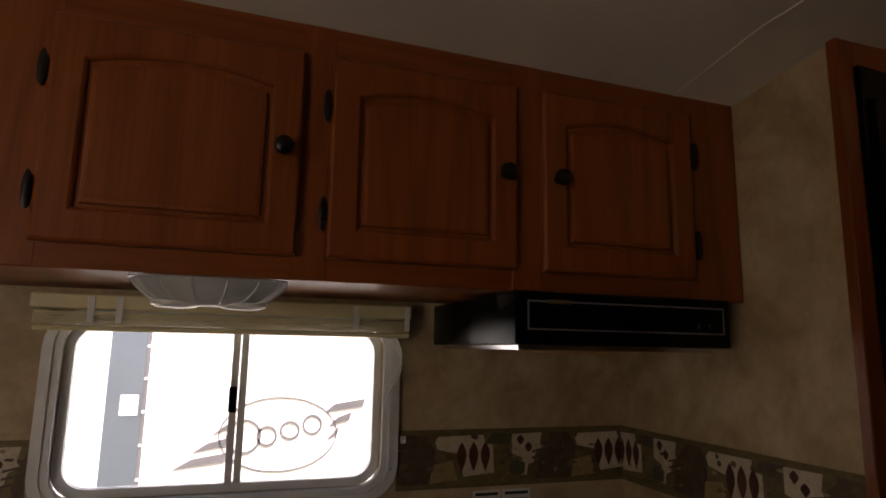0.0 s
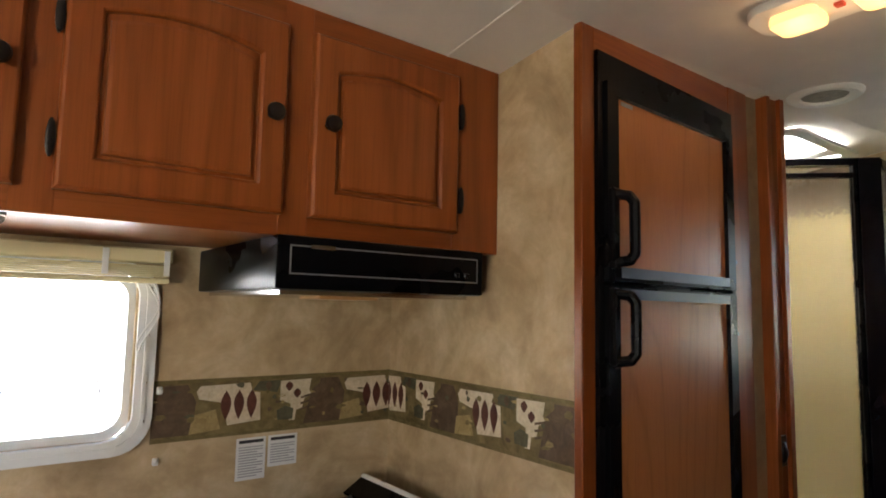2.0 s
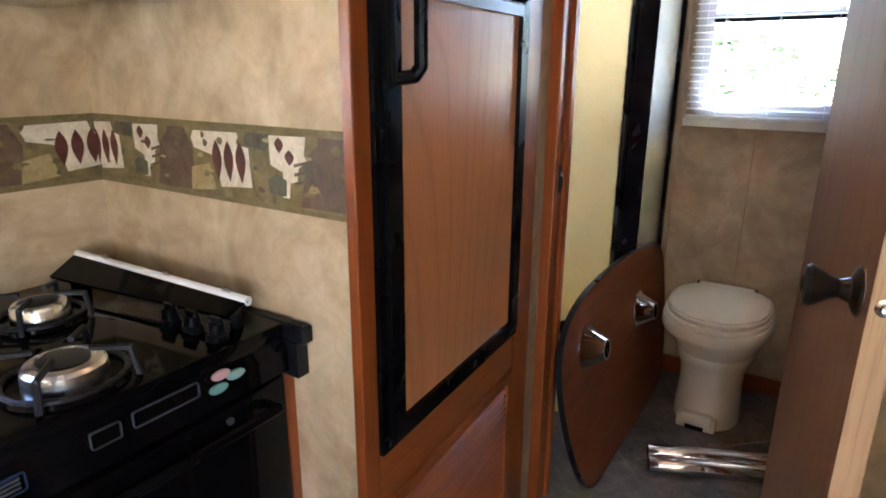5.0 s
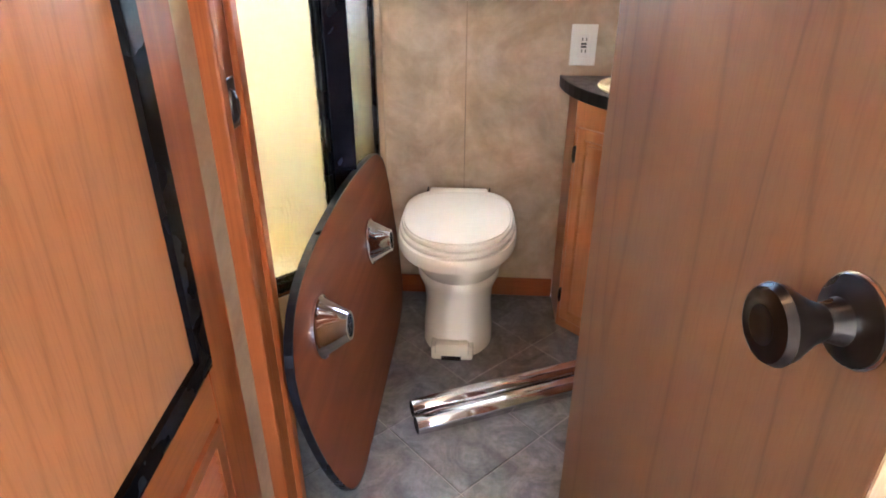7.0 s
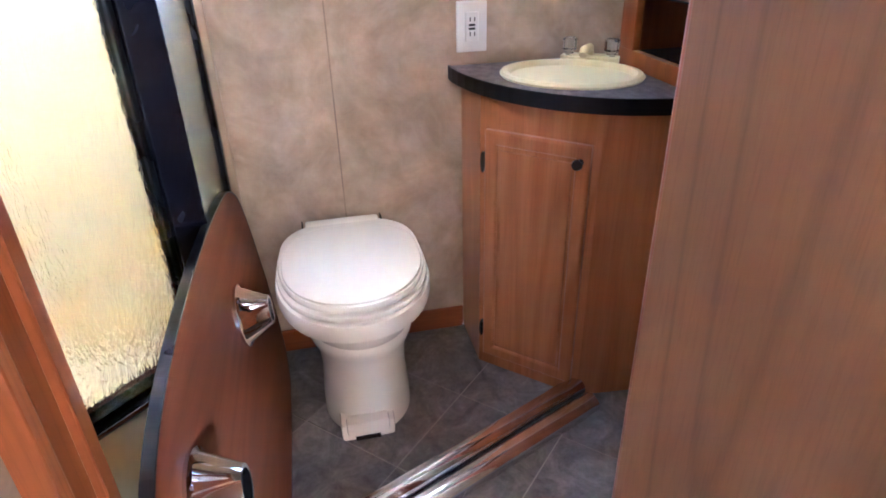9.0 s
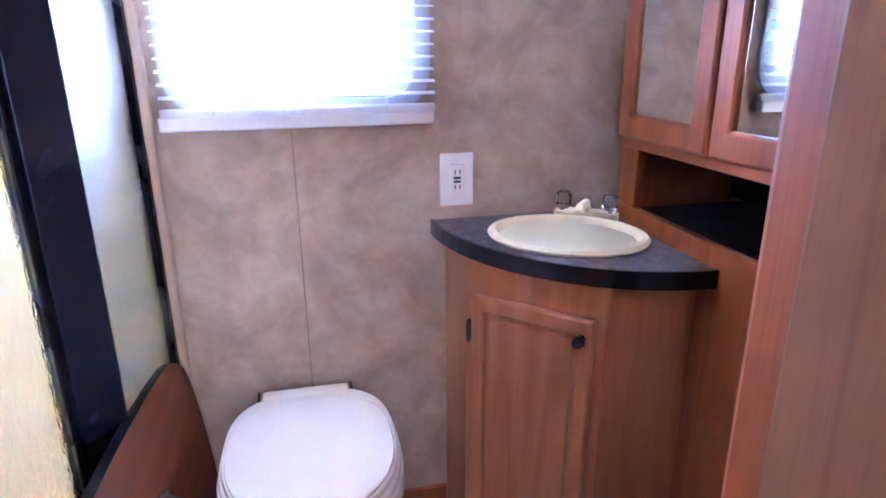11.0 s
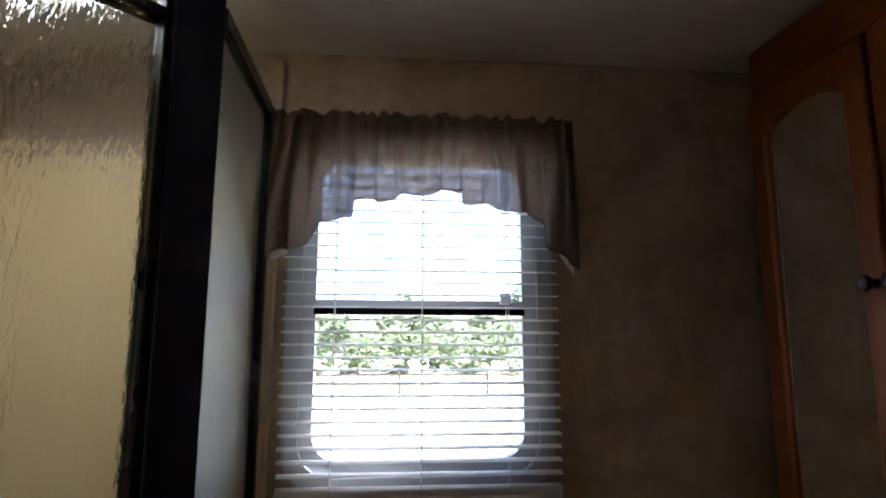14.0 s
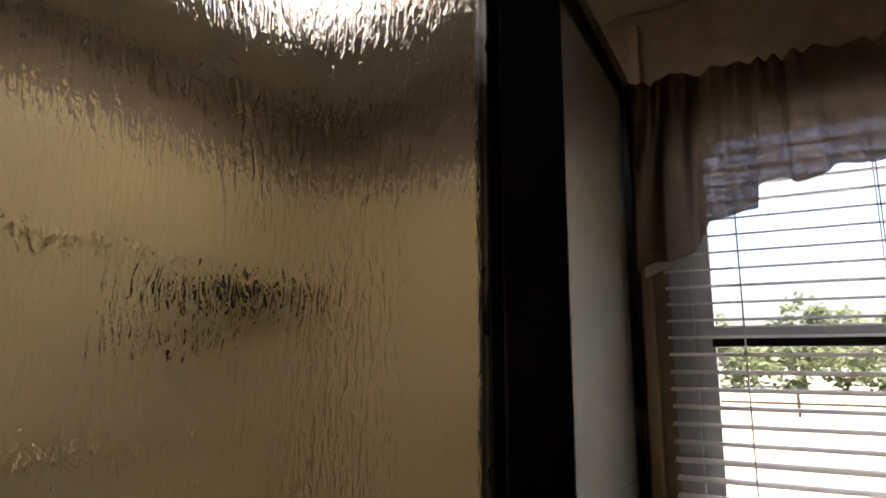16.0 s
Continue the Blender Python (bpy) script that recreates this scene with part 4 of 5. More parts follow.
for z in (1.32, 1.5):
    part("hinge_cap", rod(bmesh.new(), (1.963, FY - 0.014, z), (1.963, FY - 0.008, z), 0.005, seg=10), DARK_STEEL, fr)

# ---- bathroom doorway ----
# strip by the jamb: shade is in the paper colour
built("wall_doorway_strip", box((2.06, 0.946, 0.0), (2.16, 0.97, 2.01)), PAPER_SHADED)
jam = tagged(new("door_frame"), "stained oak door casing and stop with strike plate", "door frame", kind="structure")
jam.location = (2.18, 0.6, 0)
part("jamb", box((2.156, 0.925, 0.0), (2.24, 0.97, 2.0), 0.004), OAK, jam)
part("stop", box((2.214, 0.913, 0.0), (2.241, 0.926, 2.0), 0.002), OAK, jam)
part("casing_bead", box((2.142, 0.916, 0.0), (2.166, 0.95, 2.0), 0.004, 2), OAK, jam)
part("jamb", box((2.172, 0.2, 0.0), (2.236, 0.262, 1.985), 0.004), OAK, jam)
part("stop", box((2.135, 0.2, 0.0), (2.213, 0.291, 1.984), 0.005, 2), OAK, jam)
bm = box((2.168, 0.921, 0.965), (2.206, 0.926, 1.047), 0.002)
lathe(bm, [(0.0, 0.0), (0.03, 0.0), (0.026, 0.006), (0.014, 0.011), (0.0, 0.012)], Matrix.Translation((2.184, 0.922, 1.002)) @ Matrix.Rotation(math.pi / 2, 4, "X"), 18, 0.5, 1.0)
part("strike_plate", bm, BRONZE, jam, "dark bronze strike plate")
built("wall_bath_partition", box((2.192, -0.95, 0.0), (2.24, 0.2, 2.02)), PAPER, "papered partition beside the bathroom door")

leaf = tagged(new("door_1"), "pale oak veneer bathroom door standing open", "door", kind="structure")
leaf.location = (2.18, 0.3, 0)
va = Vector((-0.59, -0.0855, 0)).normalized()
ml = Matrix(((va.x, 0, va.y, 2.131), (va.y, 0, -va.x, 0.34), (0, 1, 0, 0.012), (0, 0, 0, 1)))
bm = prism(bmesh.new(), [(0, 0), (0.594, 0), (0.594, 1.895), (0, 1.895)], 0.0345, ml @ Matrix.Translation((0, 0, -0.0345)), 0.002)
part("leaf", bm, PALE, leaf)
part("edge_band", prism(bmesh.new(), [(0.5946, 0.0), (0.5966, 0.0), (0.5966, 1.895), (0.5946, 1.895)], 0.033, ml @ Matrix.Translation((0, 0, -0.0337))), LEAF_EDGE, leaf, "pale edge band")
for s in (1, -1):
    mk = ml @ Matrix.Translation((0.538, 1.0, 0.0 if s > 0 else -0.0345)) @ (Matrix.Identity(4) if s > 0 else Matrix.Rotation(math.pi, 4, "X"))
    part("door_knob", lathe(bmesh.new(), [(0.033, 0.0), (0.032, 0.005), (0.017, 0.012), (0.0125, 0.024), (0.016, 0.034), (0.026, 0.05), (0.029, 0.058), (0.026, 0.064), (0.014, 0.066), (0.008, 0.063), (0.0, 0.063)], mk, 24), BRONZE, leaf, "dark bronze round knob", True)
    part("rose_rim", lathe(bmesh.new(), [(0.034, 0.0), (0.034, 0.002), (0.0315, 0.0035), (0.0, 0.0036)], mk, 24), STEEL, leaf, "", True)
mk = ml @ Matrix.Translation((0.597, 1.0, -0.017)) @ Matrix.Rotation(math.pi / 2, 4, "Y")
part("latch", lathe(bmesh.new(), [(0.012, 0.0), (0.012, 0.002), (0.007, 0.004), (0.006, 0.012), (0.0, 0.013)], mk, 16), STEEL, leaf, "bright latch bolt", True)
for z in (0.18, 1.7):
    part("hinge", rod(bmesh.new(), (2.138, 0.334, z), (2.138, 0.334, z + 0.08), 0.005, seg=10), BRONZE, leaf)

# ---- what stands beyond the door, by the dinette side ----
tvc = thing("entertainment_cabinet", (2.02, -0.35, 0.0), "stained oak low cabinet with a black glass front", "cabinet")
part("body", box((1.86, -0.75, 0.0), (2.19, 0.05, 0.72), 0.003), OAK, tvc)
part("front_panel", box((1.853, -0.68, 0.12), (1.861, -0.02, 0.62), 0.002), BLACK, tvc, "black glass front")
part("top", box((1.845, -0.77, 0.72), (2.19, 0.07, 0.745), 0.004), EDGE_TRIM, tvc)
tv = thing("television", (2.1, -0.33, 0.745), "flat black television on the low oak cabinet", "television")
part("screen", box((2.09, -0.72, 0.82), (2.12, 0.03, 1.24), 0.004), BLACK, tv)
part("stand", box((2.07, -0.45, 0.745), (2.15, -0.21, 0.84), 0.003), BLACK_SATIN, tv)

# ---- ceiling fixtures ----
cl = thing("ceiling_light", (1.63, 0.545, 1.93), "white double ceiling lamp with lit amber lenses", "ceiling light")
zc = ceil_z(1.655, 0.5)
part("base", prism(bmesh.new(), rounded(1.56, 0.395, 1.7, 0.695, 0.05), 0.022, Matrix.Translation((0, 0, zc - 0.023)), 0.006), WHITE, cl, "", True)
for y in (0.615, 0.475):
    bm = prism(bmesh.new(), rounded(1.588, y - 0.042, 1.672, y + 0.042, 0.02), 0.022, Matrix.Translation((0, 0, zc - 0.043)), 0.008)
    part("lens", bm, LENS, cl, "glowing amber lens", True)
part("switch", box((1.622, 0.537, zc - 0.03), (1.638, 0.553, zc - 0.022), 0.002), plain("red_switch", (0.4, 0.05, 0.03), 0.4), cl)
vt = thing("ceiling_vent", (2.28, 0.82, 1.98), "round white ceiling vent with a grey centre", "ceiling vent")
zv = ceil_z(2.28, 0.82)
mv = Matrix.Translation((2.28, 0.82, zv)) @ Matrix.Rotation(math.pi, 4, "X")
part("rim", lathe(bmesh.new(), [(0.095, 0.0), (0.095, 0.006), (0.085, 0.014), (0.062, 0.012), (0.06, 0.004)], mv, 36), WHITE, vt, "", True)
part("grille", lathe(bmesh.new(), [(0.06, 0.0), (0.058, 0.006), (0.0, 0.009)], mv, 30), plain("grille_grey", (0.3, 0.28, 0.25), 0.7, 0, 0.2, 200, 0.5), vt, "", True)

# ---- shower ----
SB, PX, PY = 0.36, 2.865, 0.917
pan = thing("shower_tray", (2.9, 1.2, 0.0), "deep cream acrylic shower tray", "shower tray")
outl = [(3.299, 0.897), (2.885, 0.897), (2.46, 1.322), (2.46, WALL_Y - 0.001), (3.299, WALL_Y - 0.001)]
inn = [(3.24, 0.955), (2.91, 0.955), (2.52, 1.345), (2.52, WALL_Y - 0.05), (3.24, WALL_Y - 0.05)]
part("rim", ring_prism(bmesh.new(), outl, inn, SB - 0.02, Matrix.Translation((0, 0, 0.0))), CREAM, pan)
part("floor_pan", prism(bmesh.new(), inn, 0.12, Matrix.Translation((0, 0, 0.002))), CREAM, pan)
sw = thing("shower_surround", (3.0, 1.4, SB - 0.02), "moulded cream shower wall panels with a shelf line", "shower wall")
bm = box((2.462, WALL_Y - 0.03, SB - 0.02), (3.298, WALL_Y - 0.002, 1.8), 0.004)
part("back_panel", bm, CREAM, sw)
part("end_panel", box((3.27, 0.925, SB - 0.02), (3.298, WALL_Y - 0.03, 1.8), 0.004), CREAM, sw)
for z in (0.62, 1.0, 1.31, 1.6):
    part("ledge", box((2.47, WALL_Y - 0.037, z), (3.27, WALL_Y - 0.028, z + 0.014), 0.004, 2), CREAM, sw)
    part("ledge", box((3.264, 0.93, z), (3.272, WALL_Y - 0.037, z + 0.014), 0.004, 2), CREAM, sw)
part("soap_shelf", box((2.9, WALL_Y - 0.09, 1.18), (3.1, WALL_Y - 0.028, 1.2), 0.006, 2), CREAM, sw)
tapm = thing("shower_mixer", (2.99, 1.54, 1.54), "bronze wall bracket with shower handset and hose", "shower tap")
part("body", box((2.93, 1.49, 1.535), (3.14, 1.543, 1.578), 0.01, 2), BRONZE, tapm, "", True)
part("handset", tube(bmesh.new(), [(2.875, 1.5, 1.455), (2.89, 1.49, 1.49), (2.93, 1.5, 1.54)], 0.014, 12), BRONZE, tapm, "", True)
part("hose", tube(bmesh.new(), [(2.875, 1.505, 1.45), (2.868, 1.515, 1.38), (2.86, 1.525, 1.25), (2.87, 1.53, 1.05), (2.92, 1.53, 0.98)], 0.006, 8), WHITE, tapm, "white flexible hose", True)

enc = thing("shower_enclosure", (2.865, 0.917, SB - 0.02), "neo-angle shower enclosure, black frame and rain glass", "shower enclosure")
SZ0, SZ1 = SB - 0.019, 1.918
diag = Vector((-1, 1, 0)).normalized()
nd_ = Vector((-1, -1, 0)).normalized()


def diag_bar(s0, s1, z0, z1, depth=0.035, off=0.0, bev=0.003):
    """A bar along the diagonal front from s0 to s1."""
    p = Vector((PX, PY, 0))
    m = Matrix(((diag.x, 0, nd_.x, p.x), (diag.y, 0, nd_.y, p.y), (0, 1, 0, 0), (0, 0, 0, 1)))
    return prism(bmesh.new(), [(s0, z0), (s1, z0), (s1, z1), (s0, z1)], depth, m @ Matrix.Translation((0, 0, off - depth / 2)), bev)


def one_sided(ob, normal):
    """Textured glass on the room's side alone; its other faces are only slightly wavy."""
    ob.data.materials.append(RAIN_BACK)
    for p in ob.data.polygons:
        p.material_index = 0 if p.normal.dot(normal) > 0.9 else 1
    return ob


part("corner_post", diag_bar(-0.034, 0.04, SZ0, SZ1, 0.045), BLACK_METAL, enc, "wide black corner post")
part("post_bead", diag_bar(0.041, 0.052, SZ0, SZ1, 0.03), BLACK_SATIN, enc)
part("top_rail", diag_bar(0.04, 0.57, SZ1 - 0.026, SZ1, 0.04), BLACK_METAL, enc)
part("door_rail", diag_bar(0.04, 0.548, SZ1 - 0.068, SZ1 - 0.05, 0.026), BLACK_METAL, enc, "black door top rail")
part("bottom_rail", diag_bar(0.04, 0.57, SZ0, SZ0 + 0.035, 0.04), BLACK_METAL, enc)
part("sill_strip", diag_bar(0.04, 0.57, SZ0, SZ0 + 0.012, 0.06), STEEL, enc)
part("side_post", diag_bar(0.545, 0.58, SZ0, SZ1, 0.045), BLACK_METAL, enc)
g = one_sided(part("door_glass", diag_bar(0.05, 0.548, SZ0 + 0.03, SZ1 - 0.05, 0.006, 0, 0), RAIN, enc, "rain-textured glass door"), nd_)
YB = 0.897
part("wall_post", box((3.27, YB - 0.013, SZ0), (3.299, YB + 0.013, SZ1), 0.002), BLACK_METAL, enc)
part("top_rail", box((2.9, YB - 0.015, SZ1 - 0.03), (3.27, YB + 0.015, SZ1), 0.002), BLACK_METAL, enc)
part("bottom_rail", box((2.9, YB - 0.015, SZ0), (3.27, YB + 0.015, SZ0 + 0.03), 0.002), BLACK_METAL, enc)
g = one_sided(part("side_glass", box((2.895, YB - 0.003, SZ0 + 0.025), (3.275, YB + 0.003, SZ1 - 0.025)), RAIN_FINE, enc, "pebbled glass side panel"), Vector((0, -1, 0)))
g.visible_shadow = False
part("side_rail", box((2.448, 1.33, SZ1 - 0.06), (2.472, WALL_Y - 0.03, SZ1), 0.002), BLACK_METAL, enc)
g = part("side_glass", box((2.457, 1.33, SZ0 + 0.02), (2.463, WALL_Y - 0.03, SZ1 - 0.055)), RAIN_FINE, enc)
g.visible_shadow = False
built("trim_shower_edge", box((3.282, 0.862, 0.09), (3.3, 0.882, 2.02), 0.003), BEIGE, "slim tan corner moulding")
built("trim_wall_seam", box((3.2975, 0.582, 0.09), (3.3, 0.586, 1.13)), SEAM)
skl = thing("skylight", (2.76, 1.19, 2.0), "white framed shower skylight in the ceiling", "skylight")
zs = ceil_z(2.76, 1.19)
part("dome", lathe(bmesh.new(), [(0.26, 0.0), (0.25, 0.03), (0.18, 0.07), (0.0, 0.085)], Matrix.Translation((2.76, 1.19, zs + 0.052)), 32, 1.15, 0.95), DOME, skl, "milky acrylic dome", True)
part("frame", ring_prism(bmesh.new(), rounded(2.5, 0.98, 3.02, 1.4, 0.04), rounded(2.545, 1.025, 2.975, 1.355, 0.03), 0.012, Matrix.Translation((0, 0, zs - 0.014))), WHITE, skl)
built("baseboard", box((3.288, 0.24, 0.0), (3.3, 0.86, 0.076), 0.003), OAK_Y, "stained oak baseboard")

# ---- toilet ----
wc = thing("toilet", (3.0, 0.6, 0.0), "bone white plastic foot-flush toilet, lid closed", "toilet")
TX, TY = 3.02, 0.593
bm = lathe(bmesh.new(), [(0.118, 0.0), (0.117, 0.05), (0.11, 0.15), (0.114, 0.21), (0.127, 0.245), (0.134, 0.262), (0.135, 0.276), (0.131, 0.287), (0.14, 0.302), (0.158, 0.335), (0.17, 0.365), (0.176, 0.39), (0.17, 0.4), (0.0, 0.4)], Matrix.Translation((TX, TY - 0.006, 0.0)), 40, 1.22, 1.0)
part("bowl", bm, BONE, wc, "", True)
egg = []
for k in range(56):
    c, d_ = math.cos(6.28319 * k / 56), math.sin(6.28319 * k / 56)
    egg.append((TX + (0.228 * c ** 0.62 if c > 0 else -0.25 * (-c) ** 0.94), TY + 0.187 * math.copysign(abs(d_) ** (0.84 if c > 0 else 0.95), d_)))
part("rim_skirt", prism(bmesh.new(), [(TX + (x - TX) * 1.02, TY + (y - TY) * 1.02) for x, y in egg], 0.048, Matrix.Translation((0, 0, 0.374)), 0.014), BONE, wc, "", True)
seat = [(TX + (x - TX) * 0.985, TY + (y - TY) * 0.985) for x, y in egg]
part("seat", prism(bmesh.new(), seat, 0.016, Matrix.Translation((0, 0, 0.4235)), 0.006), BONE, wc, "", True)
lid = [(TX + (x - TX) * 0.95, TY + (y - TY) * 0.95) for x, y in egg]
lo = part("lid", prism(bmesh.new(), lid, 0.02, Matrix.Translation((0, 0, 0.441)), 0.009), BONE, wc, "closed lid", True)
inner = [(TX - 0.022 + (x - TX) * 0.83, TY + (y - TY) * 0.9) for x, y in egg]
part("lid_crown", prism(bmesh.new(), inner, 0.007, Matrix.Translation((0, 0, 0.459)), 0.006), BONE, lo, "", True)
for y in (0.492, 0.708):
    # dark sliver painting the shade in the slot
    part("hinge_slot", box((3.212, y - 0.0015, 0.45), (3.246, y + 0.0015, 0.4625)), SHADE_BLACK, lo)
part("hinge_bar", box((3.2, 0.498, 0.425), (3.25, 0.702, 0.462), 0.01, 2), BONE, wc, "", True)
part("foot_shroud", box((2.86, 0.53, 0.0), (2.96, 0.67, 0.055), 0.012, 2), BONE, wc, "", True)
part("pedal", box((2.848, 0.545, 0.022), (2.885, 0.655, 0.07), 0.01, 2), BONE, wc, "flush pedal", True)
# dark sheet standing for shade under the pedal
part("foot_gap", box((2.858, 0.57, 0.001), (2.864, 0.635, 0.02)), SHADE_BLACK, wc)

# ---- dinette table leaf and its legs, stowed on the bathroom floor ----
tb = thing("dinette_tabletop", (2.7, 0.83, 0.0), "dark cherry tabletop leaning against the shower", "tabletop")
lean = math.atan2(0.07, 0.64)
mt_ = Matrix.Translation((0, 0.8, 0.0)) @ Matrix.Rotation(-lean, 4, "X") @ FACE_Y
outline = smooth_loop([(2.33, 0.015), (2.2, 0.16), (2.12, 0.42), (2.15, 0.57), (2.3, 0.648), (2.62, 0.668), (2.98, 0.645), (3.17, 0.6), (3.245, 0.49), (3.24, 0.2), (3.17, 0.04), (3.0, 0.004), (2.6, 0.002)], 6)
part("top", prism(bmesh.new(), outline, 0.016, mt_), TABLE, tb)
grow = [(2.68 + (x - 2.68) * 1.006, 0.33 + (y - 0.33) * 1.01) for x, y in outline]
part("edge_band", ring_prism(bmesh.new(), grow, outline, 0.018, mt_ @ Matrix.Translation((0, 0, -0.001))), EDGE_TRIM, tb, "black edge band")
for x, z in ((2.31, 0.498), (2.855, 0.435)):
    ms = mt_ @ Matrix.Translation((x, z, 0.0)) @ Matrix.Rotation(math.pi, 4, "X")
    s = part("leg_socket", lathe(bmesh.new(), [(0.07, 0.0), (0.07, 0.006), (0.062, 0.01), (0.034, 0.06), (0.032, 0.064), (0.026, 0.064), (0.024, 0.012), (0.0, 0.01)], ms, 28), CHROME, tb, "chrome table leg socket", True)
    for k in range(3):
        a = 2.1 * k
        part("screw", rod(bmesh.new(), tuple(ms @ Vector((0.062 * math.cos(a), 0.062 * math.sin(a), 0.004))), tuple(ms @ Vector((0.062 * math.cos(a), 0.062 * math.sin(a), 0.012))), 0.004, seg=8), STEEL, s)
for p, q in (((2.585, 0.7, 0.0295), (2.89, 0.01, 0.0295)), ((2.52, 0.68, 0.0295), (2.82, 0.0, 0.0295))):
    lg = thing("table_leg", ((p[0] + q[0]) / 2, 0.35, 0.0), "chrome tube table leg lying on the floor", "table leg", "loose table legs")
    d = (Vector(q) - Vector(p)).normalized()
    mr = Matrix.Translation(p) @ d.to_track_quat("Z", "Y").to_matrix().to_4x4()
    ln_ = (Vector(q) - Vector(p)).length
    part("tube", lathe(bmesh.new(), [(0.024, 0.05), (0.024, 0.0), (0.0275, 0.0), (0.0275, 0.05), (0.0295, 0.055), (0.0295, ln_ - 0.05), (0.0275, ln_ - 0.045), (0.0275, ln_), (0.0, ln_)], mr, 26), CHROME, lg, "", True)
    # inside of the tube, its shade painted black
    part("bore", lathe(bmesh.new(), [(0.0, 0.049), (0.0238, 0.049), (0.0238, 0.002)], mr, 22), SHADE_BLACK, lg)

# ---- vanity ----
VZ = 0.846
van = thing("vanity_cabinet", (3.1, 0.0, 0.0), "stained oak corner vanity cabinet with one door", "vanity")
foot = [(3.299, 0.237), (3.105, 0.237), (2.884, 0.014), (2.868, -0.164), (3.299, -0.164)]
bm = prism(bmesh.new(), foot, VZ - 0.036, Matrix.Identity(4))
bmesh.ops.delete(bm, geom=[f for f in bm.faces if f.normal.z > 0.9], context="FACES_ONLY")
part("body", bm, HONEY, van)
uv = Vector((2.884 - 3.105, 0.014 - 0.237, 0))
Lv = uv.length
uv.normalize()
d, m = cabinet_door(van, (3.105 + uv.x * 0.02 - 0.0, 0.237 + uv.y * 0.02, 0.045), tuple(uv), Lv - 0.04, 0.685, HONEY, HONEY, 0.0, 0.018, 0.036)
knob(d, m, Lv - 0.04 - 0.022, 0.645, 0.018, 0.013)
for z in (0.09, 0.6):
    hinge(d, m, -0.005, z, 0.014)
vt_ = thing("worktop", (3.1, 0.0, VZ - 0.036), "dark speckled quarter-round vanity top", "worktop")
arc = [(3.299 - 0.482 * math.sin(a), -0.163 + 0.43 * math.cos(a)) for a in [math.pi / 2 * k / 18 for k in range(19)]]
turn = math.atan2(0.816, 0.577)
hole = [(3.085 + 0.158 * math.cos(a) * math.cos(turn) - 0.13 * math.sin(a) * math.sin(turn), 0.015 + 0.158 * math.cos(a) * math.sin(turn) + 0.13 * math.sin(a) * math.cos(turn)) for a in [6.28319 * k / 36 for k in range(36)]]
bm = bmesh.new()
for loop in ([(3.299, -0.163)] + arc, hole):
    vs = [bm.verts.new((x, y, VZ - 0.035)) for x, y in loop]
    for k in range(len(vs)):
        bm.edges.new((vs[k], vs[(k + 1) % len(vs)]))
bmesh.ops.triangle_fill(bm, edges=bm.edges[:], use_beauty=True)
g = bmesh.ops.extrude_face_region(bm, geom=bm.faces[:])
bmesh.ops.translate(bm, verts=[v for v in g["geom"] if isinstance(v, bmesh.types.BMVert)], vec=(0, 0, 0.033))
bmesh.ops.recalc_face_normals(bm, faces=bm.faces[:])
part("slab", bm, VANITY, vt_)
bm = bmesh.new()
outer_arc = [(3.299 - 0.489 * math.sin(a), -0.163 + 0.437 * math.cos(a)) for a in [math.pi / 2 * k / 18 for k in range(19)]]
prism(bm, outer_arc + arc[::-1], 0.036, Matrix.Translation((0, 0, VZ - 0.0365)))
part("edge_strip", bm, EDGE_TRIM, vt_, "black edge strip")
sk = thing("wash_basin", (3.09, 0.01, VZ - 0.01), "oval ivory basin set in the vanity top", "basin")
mb = Matrix.Translation((3.085, 0.015, VZ - 0.002)) @ Matrix.Rotation(math.atan2(0.816, 0.577), 4, "Z")
part("bowl", lathe(bmesh.new(), [(0.172, 0.0), (0.176, 0.006), (0.17, 0.013), (0.158, 0.014), (0.151, 0.008), (0.146, -0.012), (0.132, -0.055), (0.1, -0.088), (0.05, -0.1), (0.0, -0.102)], mb, 40, 1.0, 0.82), IVORY, sk, "", True)
part("drain", lathe(bmesh.new(), [(0.018, 0.0), (0.018, 0.002), (0.0, 0.0022)], mb @ Matrix.Translation((0, 0, -0.101)), 18), CHROME, sk, "", True)
tap = thing("basin_tap", (3.2, -0.09, VZ), "white and clear two-handle basin tap", "tap")
pc, ta = Vector((3.212, -0.092, VZ)), Vector((0.577, 0.816, 0))
fw = Vector((-0.816, 0.577, 0))
bm = bmesh.new()
t = bmesh.new()
bmesh.ops.create_cube(t, size=1)
bmesh.ops.bevel(t, geom=t.edges[:], offset=0.15, segments=2, affect="EDGES")
merge(bm, t, Matrix.Translation(pc + Vector((0, 0, 0.009))) @ Matrix.Rotation(math.atan2(0.816, 0.577), 4, "Z") @ Matrix.Diagonal((0.15, 0.05, 0.022, 1)))
part("base", bm, IVORY, tap, "", True)
part("spout", tube(bmesh.new(), [tuple(pc + Vector((0, 0, 0.015))), tuple(pc + Vector((0, 0, 0.04)) + fw * 0.015), tuple(pc + Vector((0, 0, 0.046)) + fw * 0.09), tuple(pc + Vector((0, 0, 0.036)) + fw * 0.1)], 0.011, 12), IVORY, tap, "", True)
for s in (-1, 1):
    part("handle", lathe(bmesh.new(), [(0.011, 0.0), (0.012, 0.008), (0.019, 0.014), (0.02, 0.038), (0.015, 0.044), (0.0, 0.045)], Matrix.Translation(pc + ta * 0.055 * s + Vector((0, 0, 0.018))), 10), ACRYLIC, tap, "clear faceted handle", False)

